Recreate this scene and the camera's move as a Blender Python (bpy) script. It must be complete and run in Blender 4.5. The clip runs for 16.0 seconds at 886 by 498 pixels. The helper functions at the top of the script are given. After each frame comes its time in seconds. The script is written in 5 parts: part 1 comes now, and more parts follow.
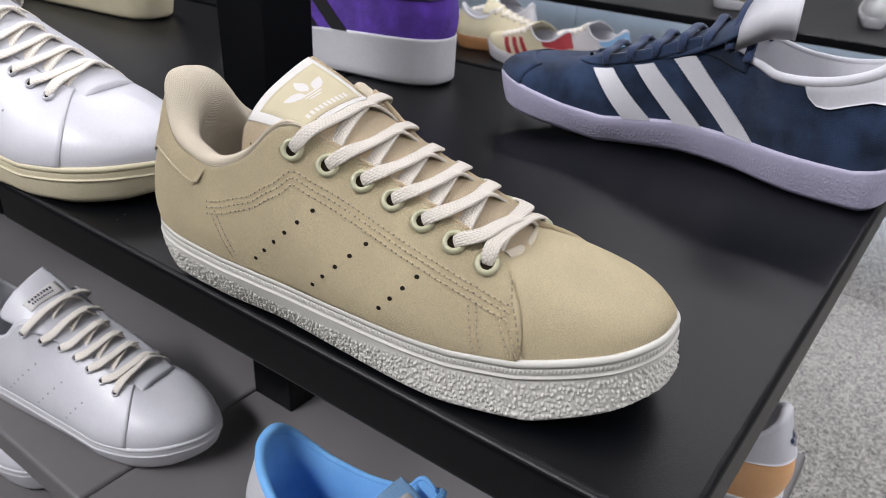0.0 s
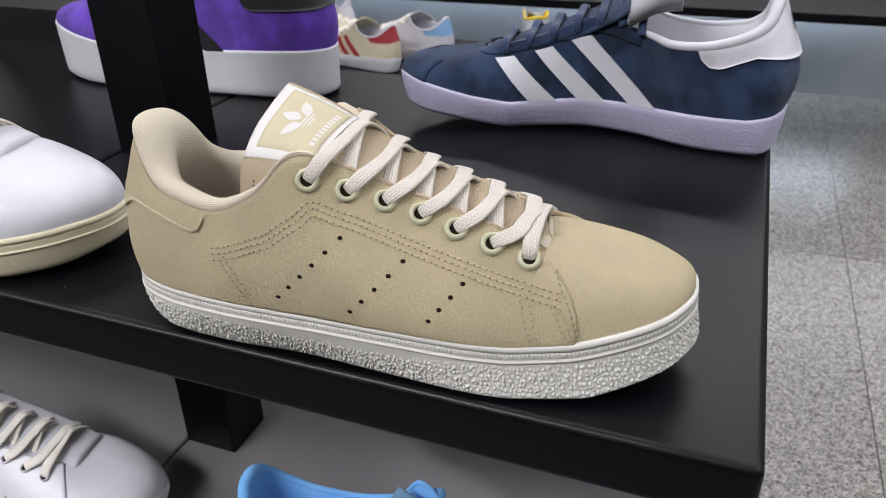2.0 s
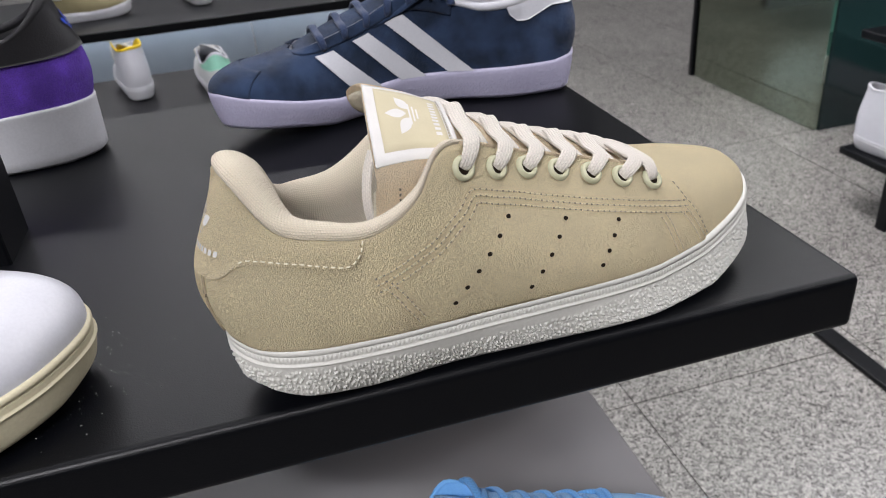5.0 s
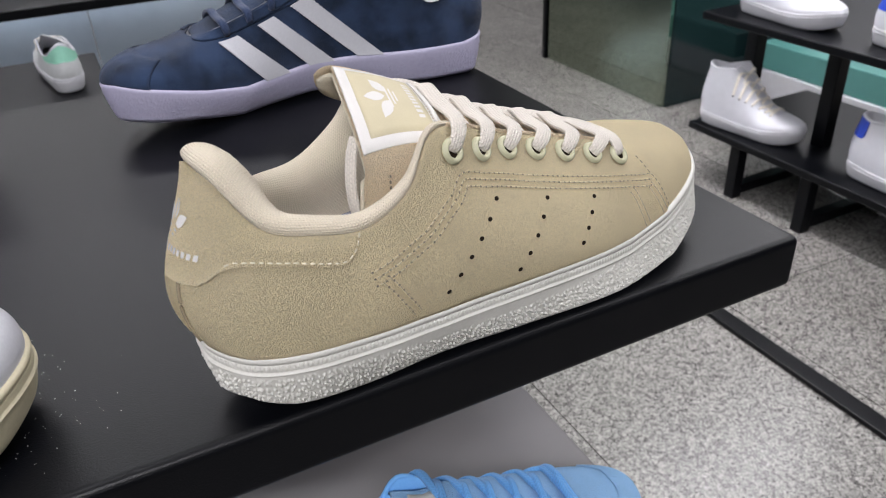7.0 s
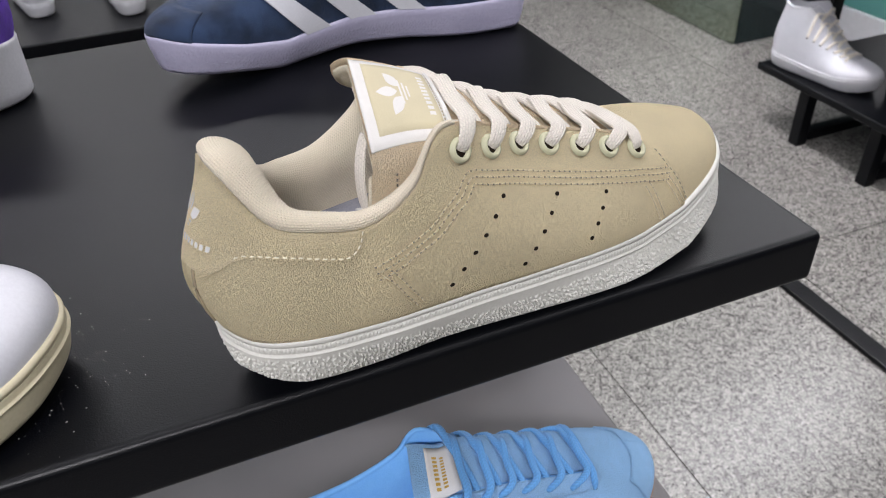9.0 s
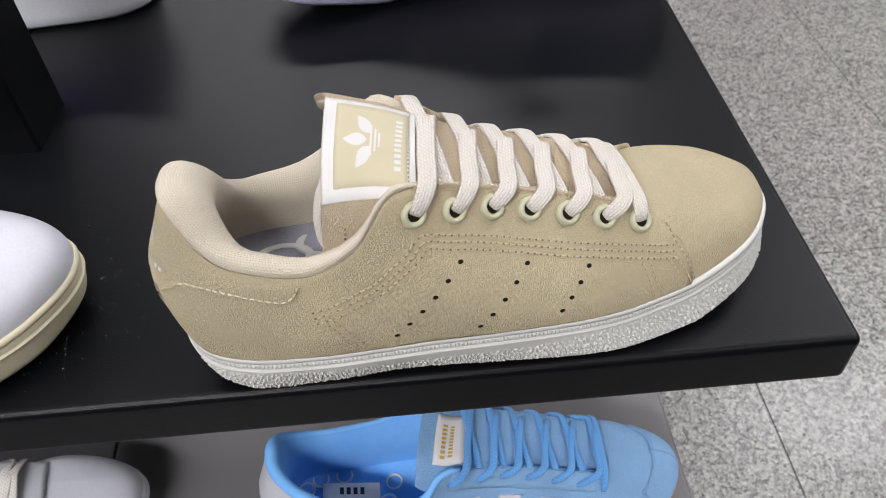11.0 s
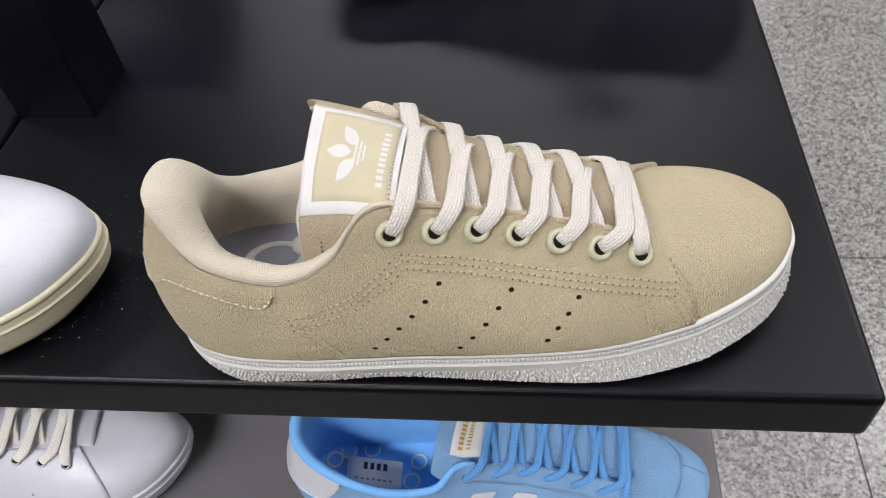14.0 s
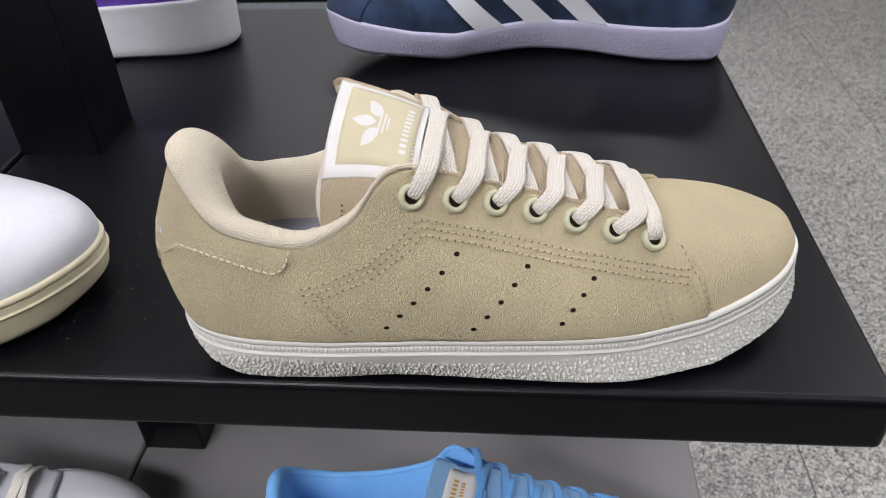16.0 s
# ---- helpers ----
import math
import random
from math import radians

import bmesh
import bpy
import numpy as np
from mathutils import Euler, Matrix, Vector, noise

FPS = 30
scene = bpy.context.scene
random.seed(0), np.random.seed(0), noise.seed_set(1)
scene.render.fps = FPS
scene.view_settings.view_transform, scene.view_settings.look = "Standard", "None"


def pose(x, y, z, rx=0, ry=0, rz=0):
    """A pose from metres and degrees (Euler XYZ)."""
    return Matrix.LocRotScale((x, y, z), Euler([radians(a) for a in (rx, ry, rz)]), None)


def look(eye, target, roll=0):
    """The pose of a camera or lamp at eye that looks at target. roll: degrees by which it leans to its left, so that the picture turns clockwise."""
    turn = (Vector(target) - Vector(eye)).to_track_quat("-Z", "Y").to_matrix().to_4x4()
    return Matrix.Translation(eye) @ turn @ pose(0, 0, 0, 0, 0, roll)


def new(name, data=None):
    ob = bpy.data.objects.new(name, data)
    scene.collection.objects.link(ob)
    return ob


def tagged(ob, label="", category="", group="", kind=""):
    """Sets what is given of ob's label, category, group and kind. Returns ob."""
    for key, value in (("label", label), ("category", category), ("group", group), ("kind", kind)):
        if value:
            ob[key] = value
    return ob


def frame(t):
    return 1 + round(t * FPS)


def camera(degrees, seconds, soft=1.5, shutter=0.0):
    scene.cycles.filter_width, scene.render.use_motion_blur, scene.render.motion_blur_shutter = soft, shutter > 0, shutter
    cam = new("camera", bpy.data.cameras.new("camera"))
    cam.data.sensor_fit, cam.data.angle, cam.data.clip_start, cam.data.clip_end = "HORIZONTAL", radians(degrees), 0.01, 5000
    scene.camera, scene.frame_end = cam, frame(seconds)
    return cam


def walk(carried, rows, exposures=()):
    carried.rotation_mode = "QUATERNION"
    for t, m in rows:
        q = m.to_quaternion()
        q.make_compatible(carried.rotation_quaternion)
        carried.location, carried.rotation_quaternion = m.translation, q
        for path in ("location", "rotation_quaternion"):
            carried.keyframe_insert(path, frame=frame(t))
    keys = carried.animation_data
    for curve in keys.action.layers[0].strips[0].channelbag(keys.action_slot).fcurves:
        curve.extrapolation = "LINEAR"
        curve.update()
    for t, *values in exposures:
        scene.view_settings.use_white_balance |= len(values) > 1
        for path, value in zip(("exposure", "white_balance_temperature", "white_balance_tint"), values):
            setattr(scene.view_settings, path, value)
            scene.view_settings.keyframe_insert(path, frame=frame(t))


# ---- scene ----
cam = camera(60.3, 16.0, soft=0.9)
PATH = [
    (0, (0.045, -0.222, 1.033), (-0.99, 1.203, 0.085), 2.3),
    (0.5, (0.037, -0.229, 1.035), (-0.954, 1.227, 0.088), 1.6),
    (1, (0.023, -0.242, 1.036), (-0.894, 1.262, 0.089), 0.6),
    (1.5, (0.001, -0.257, 1.036), (-0.797, 1.312, 0.086), -0.3),
    (2, (-0.037, -0.271, 1.04), (-0.679, 1.364, 0.085), -1.1),
    (2.5, (-0.085, -0.286, 1.041), (-0.545, 1.41, 0.087), -1.8),
    (3, (-0.136, -0.298, 1.038), (-0.396, 1.44, 0.083), -2.5),
    (5.5, (-0.32, -0.271, 1.027), (0.207, 1.39, 0.046), -4.7),
    (6, (-0.334, -0.255, 1.023), (0.291, 1.362, 0.026), -3.9),
    (6.5, (-0.341, -0.252, 1.027), (0.356, 1.327, 0.016), -3.3),
    (7, (-0.346, -0.252, 1.027), (0.395, 1.3, 0.007), -2.8),
    (7.5, (-0.35, -0.255, 1.026), (0.405, 1.285, -0.002), -2.6),
    (8, (-0.351, -0.253, 1.028), (0.388, 1.279, -0.025), -2.5),
    (8.5, (-0.343, -0.255, 1.038), (0.326, 1.273, -0.066), -2.5),
    (9, (-0.321, -0.254, 1.057), (0.234, 1.262, -0.123), -2.9),
    (11.5, (-0.186, -0.208, 1.118), (-0.26, 1.152, -0.346), -5.1),
    (12, (-0.169, -0.199, 1.12), (-0.325, 1.13, -0.367), -6.4),
    (12.5, (-0.158, -0.193, 1.123), (-0.371, 1.102, -0.386), -7.6),
    (13, (-0.155, -0.192, 1.124), (-0.404, 1.089, -0.391), -8.5),
    (13.5, (-0.156, -0.189, 1.124), (-0.414, 1.084, -0.396), -8.6),
    (14, (-0.155, -0.191, 1.122), (-0.407, 1.112, -0.374), -8.1),
    (14.5, (-0.158, -0.203, 1.114), (-0.384, 1.158, -0.334), -6.8),
    (15, (-0.167, -0.218, 1.103), (-0.353, 1.222, -0.273), -4.9),
    (15.5, (-0.172, -0.23, 1.094), (-0.34, 1.269, -0.22), -3.7),
    (16, (-0.176, -0.246, 1.068), (-0.342, 1.342, -0.135), -2.7),
]
walk(cam, [(t, look(eye, target, roll)) for t, eye, target, roll in PATH])
cam.data.dof.use_dof, cam.data.dof.focus_distance, cam.data.dof.aperture_fstop = True, 0.42, 18.0

# ---- light ----
world = bpy.data.worlds.new("shop_ambience")
scene.world = world
world.use_nodes = True
world.node_tree.nodes["Background"].inputs[0].default_value = (0.86, 0.91, 1.0, 1)
world.node_tree.nodes["Background"].inputs[1].default_value = 0.20
scene.view_settings.exposure = -0.49


def ceiling_lamp(x, y, sx, sy, watts, colour=(0.962, 0.95, 1.0), z=3.05, aim=None, spread=180):
    data = bpy.data.lights.new("ceiling_lamp", "AREA")
    data.shape, data.size, data.size_y, data.energy, data.color, data.spread = "RECTANGLE", sx, sy, watts, colour, radians(spread)
    ob = new("ceiling_lamp", data)
    ob.matrix_world = look((x, y, z), aim or (x, y + 0.001, 0))
    return ob


LAMPS = [
    (-0.45, 0.10, 1.0, 0.16, 14.5), (-0.6, 0.9, 1.5, 0.25, 11), (0.9, 0.9, 1.5, 0.25, 13), (0.9, -0.9, 1.5, 0.25, 13),
    (-0.4, 3.2, 2.4, 0.3, 75), (2.6, 2.2, 2.0, 0.3, 70), (2.4, -0.4, 0.3, 2.0, 70), (-2.8, 1.2, 1.5, 0.3, 30), (-3.2, -1.6, 0.6, 2.0, 50),
    (-1.0, 6.8, 6.0, 0.6, 150), (5.4, 3.0, 0.6, 5.0, 180),
]
# unseen track lights, added to brighten this stand's front, the right and far stands
ceiling_lamp(-1.5, -2.0, 2.0, 0.4, 22, aim=(-0.6, 0.12, 0.5), spread=60)
ceiling_lamp(0.5, 1.3, 1.2, 0.3, 27, aim=(1.55, 1.1, 0.2), spread=80)
ceiling_lamp(-0.6, 2.2, 1.6, 0.3, 16, aim=(-0.7, 3.6, 0.2), spread=90)
for lamp in LAMPS:
    ceiling_lamp(*lamp)


# ---- materials ----
def nodes_of(name):
    m = bpy.data.materials.new(name)
    m.use_nodes = True
    nt = m.node_tree
    return m, nt, nt.nodes["Principled BSDF"]


def rgb(r, g, b):
    """Linear colour from 0-255 display values."""
    return tuple(((c / 255 + 0.055) / 1.055) ** 2.4 if c > 10 else c / 255 / 12.92 for c in (r, g, b)) + (1,)


def surface(name, colour, colour2=None, rough=0.6, metal=0.0, scale=40.0, fine=900.0, bump=0.15, grain=0.0008, spec=0.5, mottle=0.5):
    """Two-scale noise surface: broad mottling between two colours, fine grain as relief."""
    m, nt, b = nodes_of(name)
    link = nt.links.new
    co = nt.nodes.new("ShaderNodeTexCoord")
    n1 = nt.nodes.new("ShaderNodeTexNoise")
    n1.inputs["Scale"].default_value, n1.inputs["Detail"].default_value = scale, 4
    n2 = nt.nodes.new("ShaderNodeTexNoise")
    n2.inputs["Scale"].default_value, n2.inputs["Detail"].default_value = fine, 3
    link(co.outputs["Object"], n1.inputs["Vector"])
    link(co.outputs["Object"], n2.inputs["Vector"])
    mix = nt.nodes.new("ShaderNodeMix")
    mix.data_type = "RGBA"
    mix.inputs["A"].default_value = colour
    mix.inputs["B"].default_value = colour2 or tuple(c * 0.86 for c in colour[:3]) + (1,)
    add = nt.nodes.new("ShaderNodeMath")
    add.operation = "MULTIPLY_ADD"
    add.inputs[1].default_value = mottle
    half = nt.nodes.new("ShaderNodeMath")
    half.operation = "MULTIPLY"
    half.inputs[1].default_value = 1 - mottle
    link(n2.outputs["Fac"], half.inputs[0])
    link(n1.outputs["Fac"], add.inputs[0])
    link(half.outputs[0], add.inputs[2])
    ramp = nt.nodes.new("ShaderNodeMapRange")
    ramp.inputs["From Min"].default_value, ramp.inputs["From Max"].default_value = 0.36, 0.64
    link(add.outputs[0], ramp.inputs["Value"])
    link(ramp.outputs[0], mix.inputs["Factor"])
    link(mix.outputs["Result"], b.inputs["Base Color"])
    b.inputs["Roughness"].default_value, b.inputs["Metallic"].default_value = rough, metal
    b.inputs["Specular IOR Level"].default_value = spec
    b.inputs["Sheen Roughness"].default_value = 0.5
    if bump:
        bp = nt.nodes.new("ShaderNodeBump")
        bp.inputs["Strength"].default_value, bp.inputs["Distance"].default_value = bump, grain
        link(n2.outputs["Fac"], bp.inputs["Height"])
        link(bp.outputs[0], b.inputs["Normal"])
    return m


def suede(name, colour, cell=620.0, depth=0.0022, cloud=0.10, scale=26.0, speck=0.20):
    """Napped leather: small raised grains with dark gaps, fine fibres, soft clouds where the nap turns."""
    m, nt, b = nodes_of(name)
    link = nt.links.new
    co = nt.nodes.new("ShaderNodeTexCoord")

    def tex(kind, s, detail=None):
        n = nt.nodes.new(kind)
        n.inputs["Scale"].default_value = s
        if detail is not None:
            n.inputs["Detail"].default_value = detail
        link(co.outputs["Object"], n.inputs["Vector"])
        return n

    def ranged(out, a, c, lo, hi):
        n = nt.nodes.new("ShaderNodeMapRange")
        for k, val in (("From Min", a), ("From Max", c), ("To Min", lo), ("To Max", hi)):
            n.inputs[k].default_value = val
        link(out, n.inputs["Value"])
        return n.outputs[0]

    def both(op, x, y):
        n = nt.nodes.new("ShaderNodeMath")
        n.operation = op
        link(x, n.inputs[0])
        link(y, n.inputs[1])
        return n.outputs[0]

    grains = tex("ShaderNodeTexNoise", cell, 2)
    fibres = tex("ShaderNodeTexNoise", cell * 3.1, 2)
    clouds = tex("ShaderNodeTexNoise", scale, 4)
    g = ranged(grains.outputs["Fac"], 0.34, 0.62, 0, 1)
    f = ranged(fibres.outputs["Fac"], 0.32, 0.68, 0, 1)
    height = both("ADD", g, ranged(fibres.outputs["Fac"], 0.3, 0.7, 0, 0.55))
    tone = both("MULTIPLY", ranged(height, 0.1, 1.3, 1 - speck, 1 + speck * 0.45), ranged(clouds.outputs["Fac"], 0.36, 0.64, 1 - cloud, 1 + cloud))
    tint = nt.nodes.new("ShaderNodeMix")
    tint.data_type, tint.blend_type = "RGBA", "MULTIPLY"
    tint.inputs["Factor"].default_value = 1
    tint.inputs["A"].default_value = colour
    link(tone, tint.inputs["B"])
    link(tint.outputs["Result"], b.inputs["Base Color"])
    bp = nt.nodes.new("ShaderNodeBump")
    bp.inputs["Strength"].default_value, bp.inputs["Distance"].default_value = 1.0, depth
    link(height, bp.inputs["Height"])
    link(bp.outputs[0], b.inputs["Normal"])
    b.inputs["Roughness"].default_value, b.inputs["Specular IOR Level"].default_value = 0.92, 0.12
    b.inputs["Sheen Weight"].default_value, b.inputs["Sheen Roughness"].default_value = 0.15, 0.5
    return m


def braid(name, colour, pitch=0.0025, rough=0.9, strand=0.0021):
    """Woven flat cord: chevrons across several strands, on the strip's own length and width (its UV, in metres)."""
    m, nt, b = nodes_of(name)
    link = nt.links.new

    def math_node(op, a, value=None, other=None):
        n = nt.nodes.new("ShaderNodeMath")
        n.operation = op
        link(a, n.inputs[0])
        if other is not None:
            link(other, n.inputs[1])
        elif value is not None:
            n.inputs[1].default_value = value
        return n.outputs[0]

    uv = nt.nodes.new("ShaderNodeTexCoord")
    sep = nt.nodes.new("ShaderNodeSeparateXYZ")
    link(uv.outputs["UV"], sep.inputs[0])
    along = math_node("MULTIPLY", sep.outputs[0], 2 * math.pi / pitch)
    fold = math_node("PINGPONG", sep.outputs[1], strand)
    skew = math_node("MULTIPLY", fold, 2 * math.pi / pitch * 1.1)
    wave = math_node("SINE", math_node("ADD", along, other=skew))
    ridge = math_node("MULTIPLY", math_node("SINE", math_node("MULTIPLY", sep.outputs[1], 2 * math.pi / strand)), 0.5)
    height = math_node("ADD", wave, other=ridge)
    n1 = nt.nodes.new("ShaderNodeTexNoise")
    n1.inputs["Scale"].default_value = 900
    link(uv.outputs["Object"], n1.inputs["Vector"])
    height = math_node("ADD", height, other=math_node("MULTIPLY", n1.outputs["Fac"], 1.2))
    ramp = nt.nodes.new("ShaderNodeMapRange")
    ramp.inputs["From Min"].default_value, ramp.inputs["From Max"].default_value = -0.9, 1.6
    link(height, ramp.inputs["Value"])
    mix = nt.nodes.new("ShaderNodeMix")
    mix.data_type = "RGBA"
    mix.inputs["A"].default_value, mix.inputs["B"].default_value = tuple(c * 0.80 for c in colour[:3]) + (1,), colour
    link(ramp.outputs[0], mix.inputs["Factor"])
    link(mix.outputs["Result"], b.inputs["Base Color"])
    bp = nt.nodes.new("ShaderNodeBump")
    bp.inputs["Strength"].default_value, bp.inputs["Distance"].default_value = 0.6, 0.0005
    link(ramp.outputs[0], bp.inputs["Height"])
    link(bp.outputs[0], b.inputs["Normal"])
    b.inputs["Roughness"].default_value, b.inputs["Sheen Weight"].default_value = rough, 0.2
    return m


def terrazzo(name):
    """Polished grey stone-chip floor: chips of several greys, large tiles with thin joints."""
    m, nt, b = nodes_of(name)
    link = nt.links.new
    co = nt.nodes.new("ShaderNodeTexCoord")
    v1 = nt.nodes.new("ShaderNodeTexVoronoi")
    v1.inputs["Scale"].default_value = 190
    v2 = nt.nodes.new("ShaderNodeTexVoronoi")
    v2.inputs["Scale"].default_value = 430
    n = nt.nodes.new("ShaderNodeTexNoise")
    n.inputs["Scale"].default_value, n.inputs["Detail"].default_value = 1.6, 3
    info = nt.nodes.new("ShaderNodeObjectInfo")
    move = nt.nodes.new("ShaderNodeVectorMath")
    move.operation = "MULTIPLY_ADD"
    move.inputs[1].default_value = (9.0, 7.0, 0.0)
    link(info.outputs["Random"], move.inputs[0])
    link(co.outputs["Object"], move.inputs[2])
    for t in (v1, v2, n):
        link(move.outputs[0], t.inputs["Vector"])
    r1 = nt.nodes.new("ShaderNodeValToRGB")
    r1.color_ramp.elements[0].color, r1.color_ramp.elements[1].color = rgb(22, 21, 20), rgb(186, 183, 177)
    s1 = nt.nodes.new("ShaderNodeSeparateColor")
    link(v1.outputs["Color"], s1.inputs[0])
    link(s1.outputs[0], r1.inputs[0])
    r2 = nt.nodes.new("ShaderNodeValToRGB")
    r2.color_ramp.elements[0].color, r2.color_ramp.elements[1].color = rgb(22, 21, 20), rgb(180, 177, 171)
    s2 = nt.nodes.new("ShaderNodeSeparateColor")
    link(v2.outputs["Color"], s2.inputs[0])
    link(s2.outputs[1], r2.inputs[0])
    mix = nt.nodes.new("ShaderNodeMix")
    mix.data_type = "RGBA"
    mix.inputs["Factor"].default_value = 0.5
    link(r1.outputs[0], mix.inputs["A"])
    link(r2.outputs[0], mix.inputs["B"])
    tint = nt.nodes.new("ShaderNodeMix")
    tint.data_type, tint.blend_type = "RGBA", "MULTIPLY"
    tint.inputs["Factor"].default_value = 0.35
    link(mix.outputs["Result"], tint.inputs["A"])
    link(n.outputs["Fac"], tint.inputs["B"])
    link(tint.outputs["Result"], b.inputs["Base Color"])
    b.inputs["Roughness"].default_value = 0.27
    return m


def knit(name, colour, pitch=0.0013, close=0.85, relief=0.0007, deep=0.84, uneven=2.0):
    """Towelling or plaited cord: rounded loops in staggered rows along the sheet's length (its UV, in metres), a little uneven."""
    m, nt, b = nodes_of(name)
    link = nt.links.new

    def node(op, *args):
        n = nt.nodes.new("ShaderNodeMath")
        n.operation = op
        for k, a in enumerate(args):
            if isinstance(a, (int, float)):
                n.inputs[k].default_value = a
            else:
                link(a, n.inputs[k])
        return n.outputs[0]

    co = nt.nodes.new("ShaderNodeTexCoord")
    n1, n2 = nt.nodes.new("ShaderNodeTexNoise"), nt.nodes.new("ShaderNodeTexNoise")
    n1.inputs["Scale"].default_value, n2.inputs["Scale"].default_value = 420, 1900
    for n in (n1, n2):
        link(co.outputs["Object"], n.inputs["Vector"])
    sep = nt.nodes.new("ShaderNodeSeparateXYZ")
    link(co.outputs["UV"], sep.inputs[0])
    wob = node("MULTIPLY", node("SUBTRACT", n1.outputs["Fac"], 0.5), uneven)
    row = node("ADD", node("MULTIPLY", sep.outputs[1], math.pi / (pitch * close)), node("MULTIPLY", wob, 0.7))
    shift = node("MULTIPLY", node("FLOOR", node("DIVIDE", row, math.pi)), math.pi / 2)
    a = node("ABSOLUTE", node("SINE", node("ADD", node("ADD", node("MULTIPLY", sep.outputs[0], math.pi / pitch), shift), wob)))
    c = node("ABSOLUTE", node("SINE", row))
    height = node("ADD", node("POWER", node("MULTIPLY", a, c), 0.6), node("MULTIPLY", n2.outputs["Fac"], 0.55))
    ramp = nt.nodes.new("ShaderNodeMapRange")
    ramp.inputs["From Min"].default_value, ramp.inputs["From Max"].default_value = 0.25, 1.3
    ramp.inputs["To Min"].default_value = deep
    link(height, ramp.inputs["Value"])
    tint = nt.nodes.new("ShaderNodeMix")
    tint.data_type, tint.blend_type = "RGBA", "MULTIPLY"
    tint.inputs["Factor"].default_value = 1
    tint.inputs["A"].default_value = colour
    link(ramp.outputs[0], tint.inputs["B"])
    link(tint.outputs["Result"], b.inputs["Base Color"])
    bp = nt.nodes.new("ShaderNodeBump")
    bp.inputs["Strength"].default_value, bp.inputs["Distance"].default_value = 0.8, relief
    link(height, bp.inputs["Height"])
    link(bp.outputs[0], b.inputs["Normal"])
    b.inputs["Roughness"].default_value, b.inputs["Specular IOR Level"].default_value = 0.95, 0.1
    b.inputs["Sheen Weight"].default_value = 0.15
    return m


M = {}
M["towelling"] = knit("cream_towelling", rgb(228, 216, 194))
M["suede"] = suede("beige_suede", rgb(243, 225, 182), cell=1700, depth=0.0009, cloud=0.05, speck=0.13)
M["suede_pale"] = suede("tan_suede_split", rgb(250, 226, 188), cell=1650, depth=0.0014, cloud=0.05, speck=0.12)
M["terry"] = suede("cream_textile_lining", rgb(250, 238, 212), cell=1400, depth=0.0007, cloud=0.02, speck=0.09)
M["rubber"] = surface("offwhite_rubber", rgb(212, 210, 203), rgb(203, 201, 193), rough=0.5, scale=30, fine=700, bump=0.12, grain=0.0004)
M["cotton"] = knit("offwhite_cotton_lace", rgb(222, 214, 203), pitch=0.0021, close=0.62, relief=0.0006, deep=0.84, uneven=3.0)
M["eyelet"] = surface("sage_enamelled_eyelet", rgb(186, 184, 154), rgb(178, 176, 147), rough=0.38, scale=60, bump=0)
M["label_white"] = surface("white_satin_label", rgb(214, 211, 207), rgb(204, 201, 197), rough=0.6, scale=80, fine=2600, bump=0.2, grain=0.0003)
M["label_beige"] = surface("beige_woven_label", rgb(196, 186, 156), rgb(188, 178, 149), rough=0.7, scale=80, fine=2600, bump=0.25, grain=0.0003)
M["thread_dark"] = surface("taupe_thread", rgb(112, 101, 85), rough=0.9, bump=0)
M["thread_tan"] = surface("tan_thread", rgb(160, 146, 120), rough=0.9, bump=0)
M["thread_suede"] = surface("beige_thread", rgb(200, 184, 151), rough=0.9, bump=0)
M["thread_pale"] = surface("cream_thread", rgb(240, 228, 202), rough=0.9, bump=0)
M["hole"] = surface("dark_hole", rgb(38, 32, 26), rough=1.0, bump=0, spec=0.0)
M["insole"] = surface("grey_insole_textile", rgb(150, 150, 158), rgb(132, 132, 142), rough=0.9, scale=90)
M["black_steel"] = surface("black_powder_coated_steel", rgb(6, 7, 11), rgb(4, 5, 8), rough=0.36, scale=8, fine=1100, bump=0.4, grain=0.0003, spec=0.22)
# the stand's black steel again, lightened so that the lower tiers look lit
M["lit_black_steel"] = surface("lit_black_powder_coat", rgb(110, 108, 108), rgb(97, 95, 96), rough=0.42, scale=6, fine=1500, bump=0.3, grain=0.0004, spec=0.35)
M["floor"] = terrazzo("grey_terrazzo")
M["wall"] = surface("grey_plaster", rgb(150, 150, 152), rough=0.8, scale=3, fine=60)
M["ceiling"] = surface("grey_ceiling_paint", rgb(150, 150, 153), rough=0.9, scale=3, fine=60)
M["navy"] = suede("navy_suede", rgb(44, 59, 85), cell=1500, depth=0.0003, cloud=0.50, scale=36, speck=0.16)
M["white_leather"] = surface("white_smooth_leather", rgb(206, 206, 212), rgb(198, 198, 204), rough=0.38, scale=40, fine=700, bump=0.12, grain=0.0004)
M["lilac_rubber"] = surface("cool_white_rubber", rgb(192, 188, 212), rgb(182, 178, 204), rough=0.55, scale=40, fine=420, bump=0.35, grain=0.0009)
M["purple"] = suede("purple_suede", rgb(116, 76, 202), cell=1100, depth=0.0008, cloud=0.25, scale=42)
M["black_leather"] = surface("black_grained_leather", rgb(34, 33, 36), rgb(26, 25, 28), rough=0.5, scale=60, fine=800, bump=0.3)
M["cream_rubber"] = surface("cream_rubber", rgb(212, 203, 174), rgb(202, 193, 163), rough=0.5, scale=40, fine=600, bump=0.12, grain=0.0005)
M["white_rubber"] = surface("white_rubber", rgb(208, 208, 212), rgb(198, 198, 202), rough=0.5, scale=40, fine=600, bump=0.1, grain=0.0004)
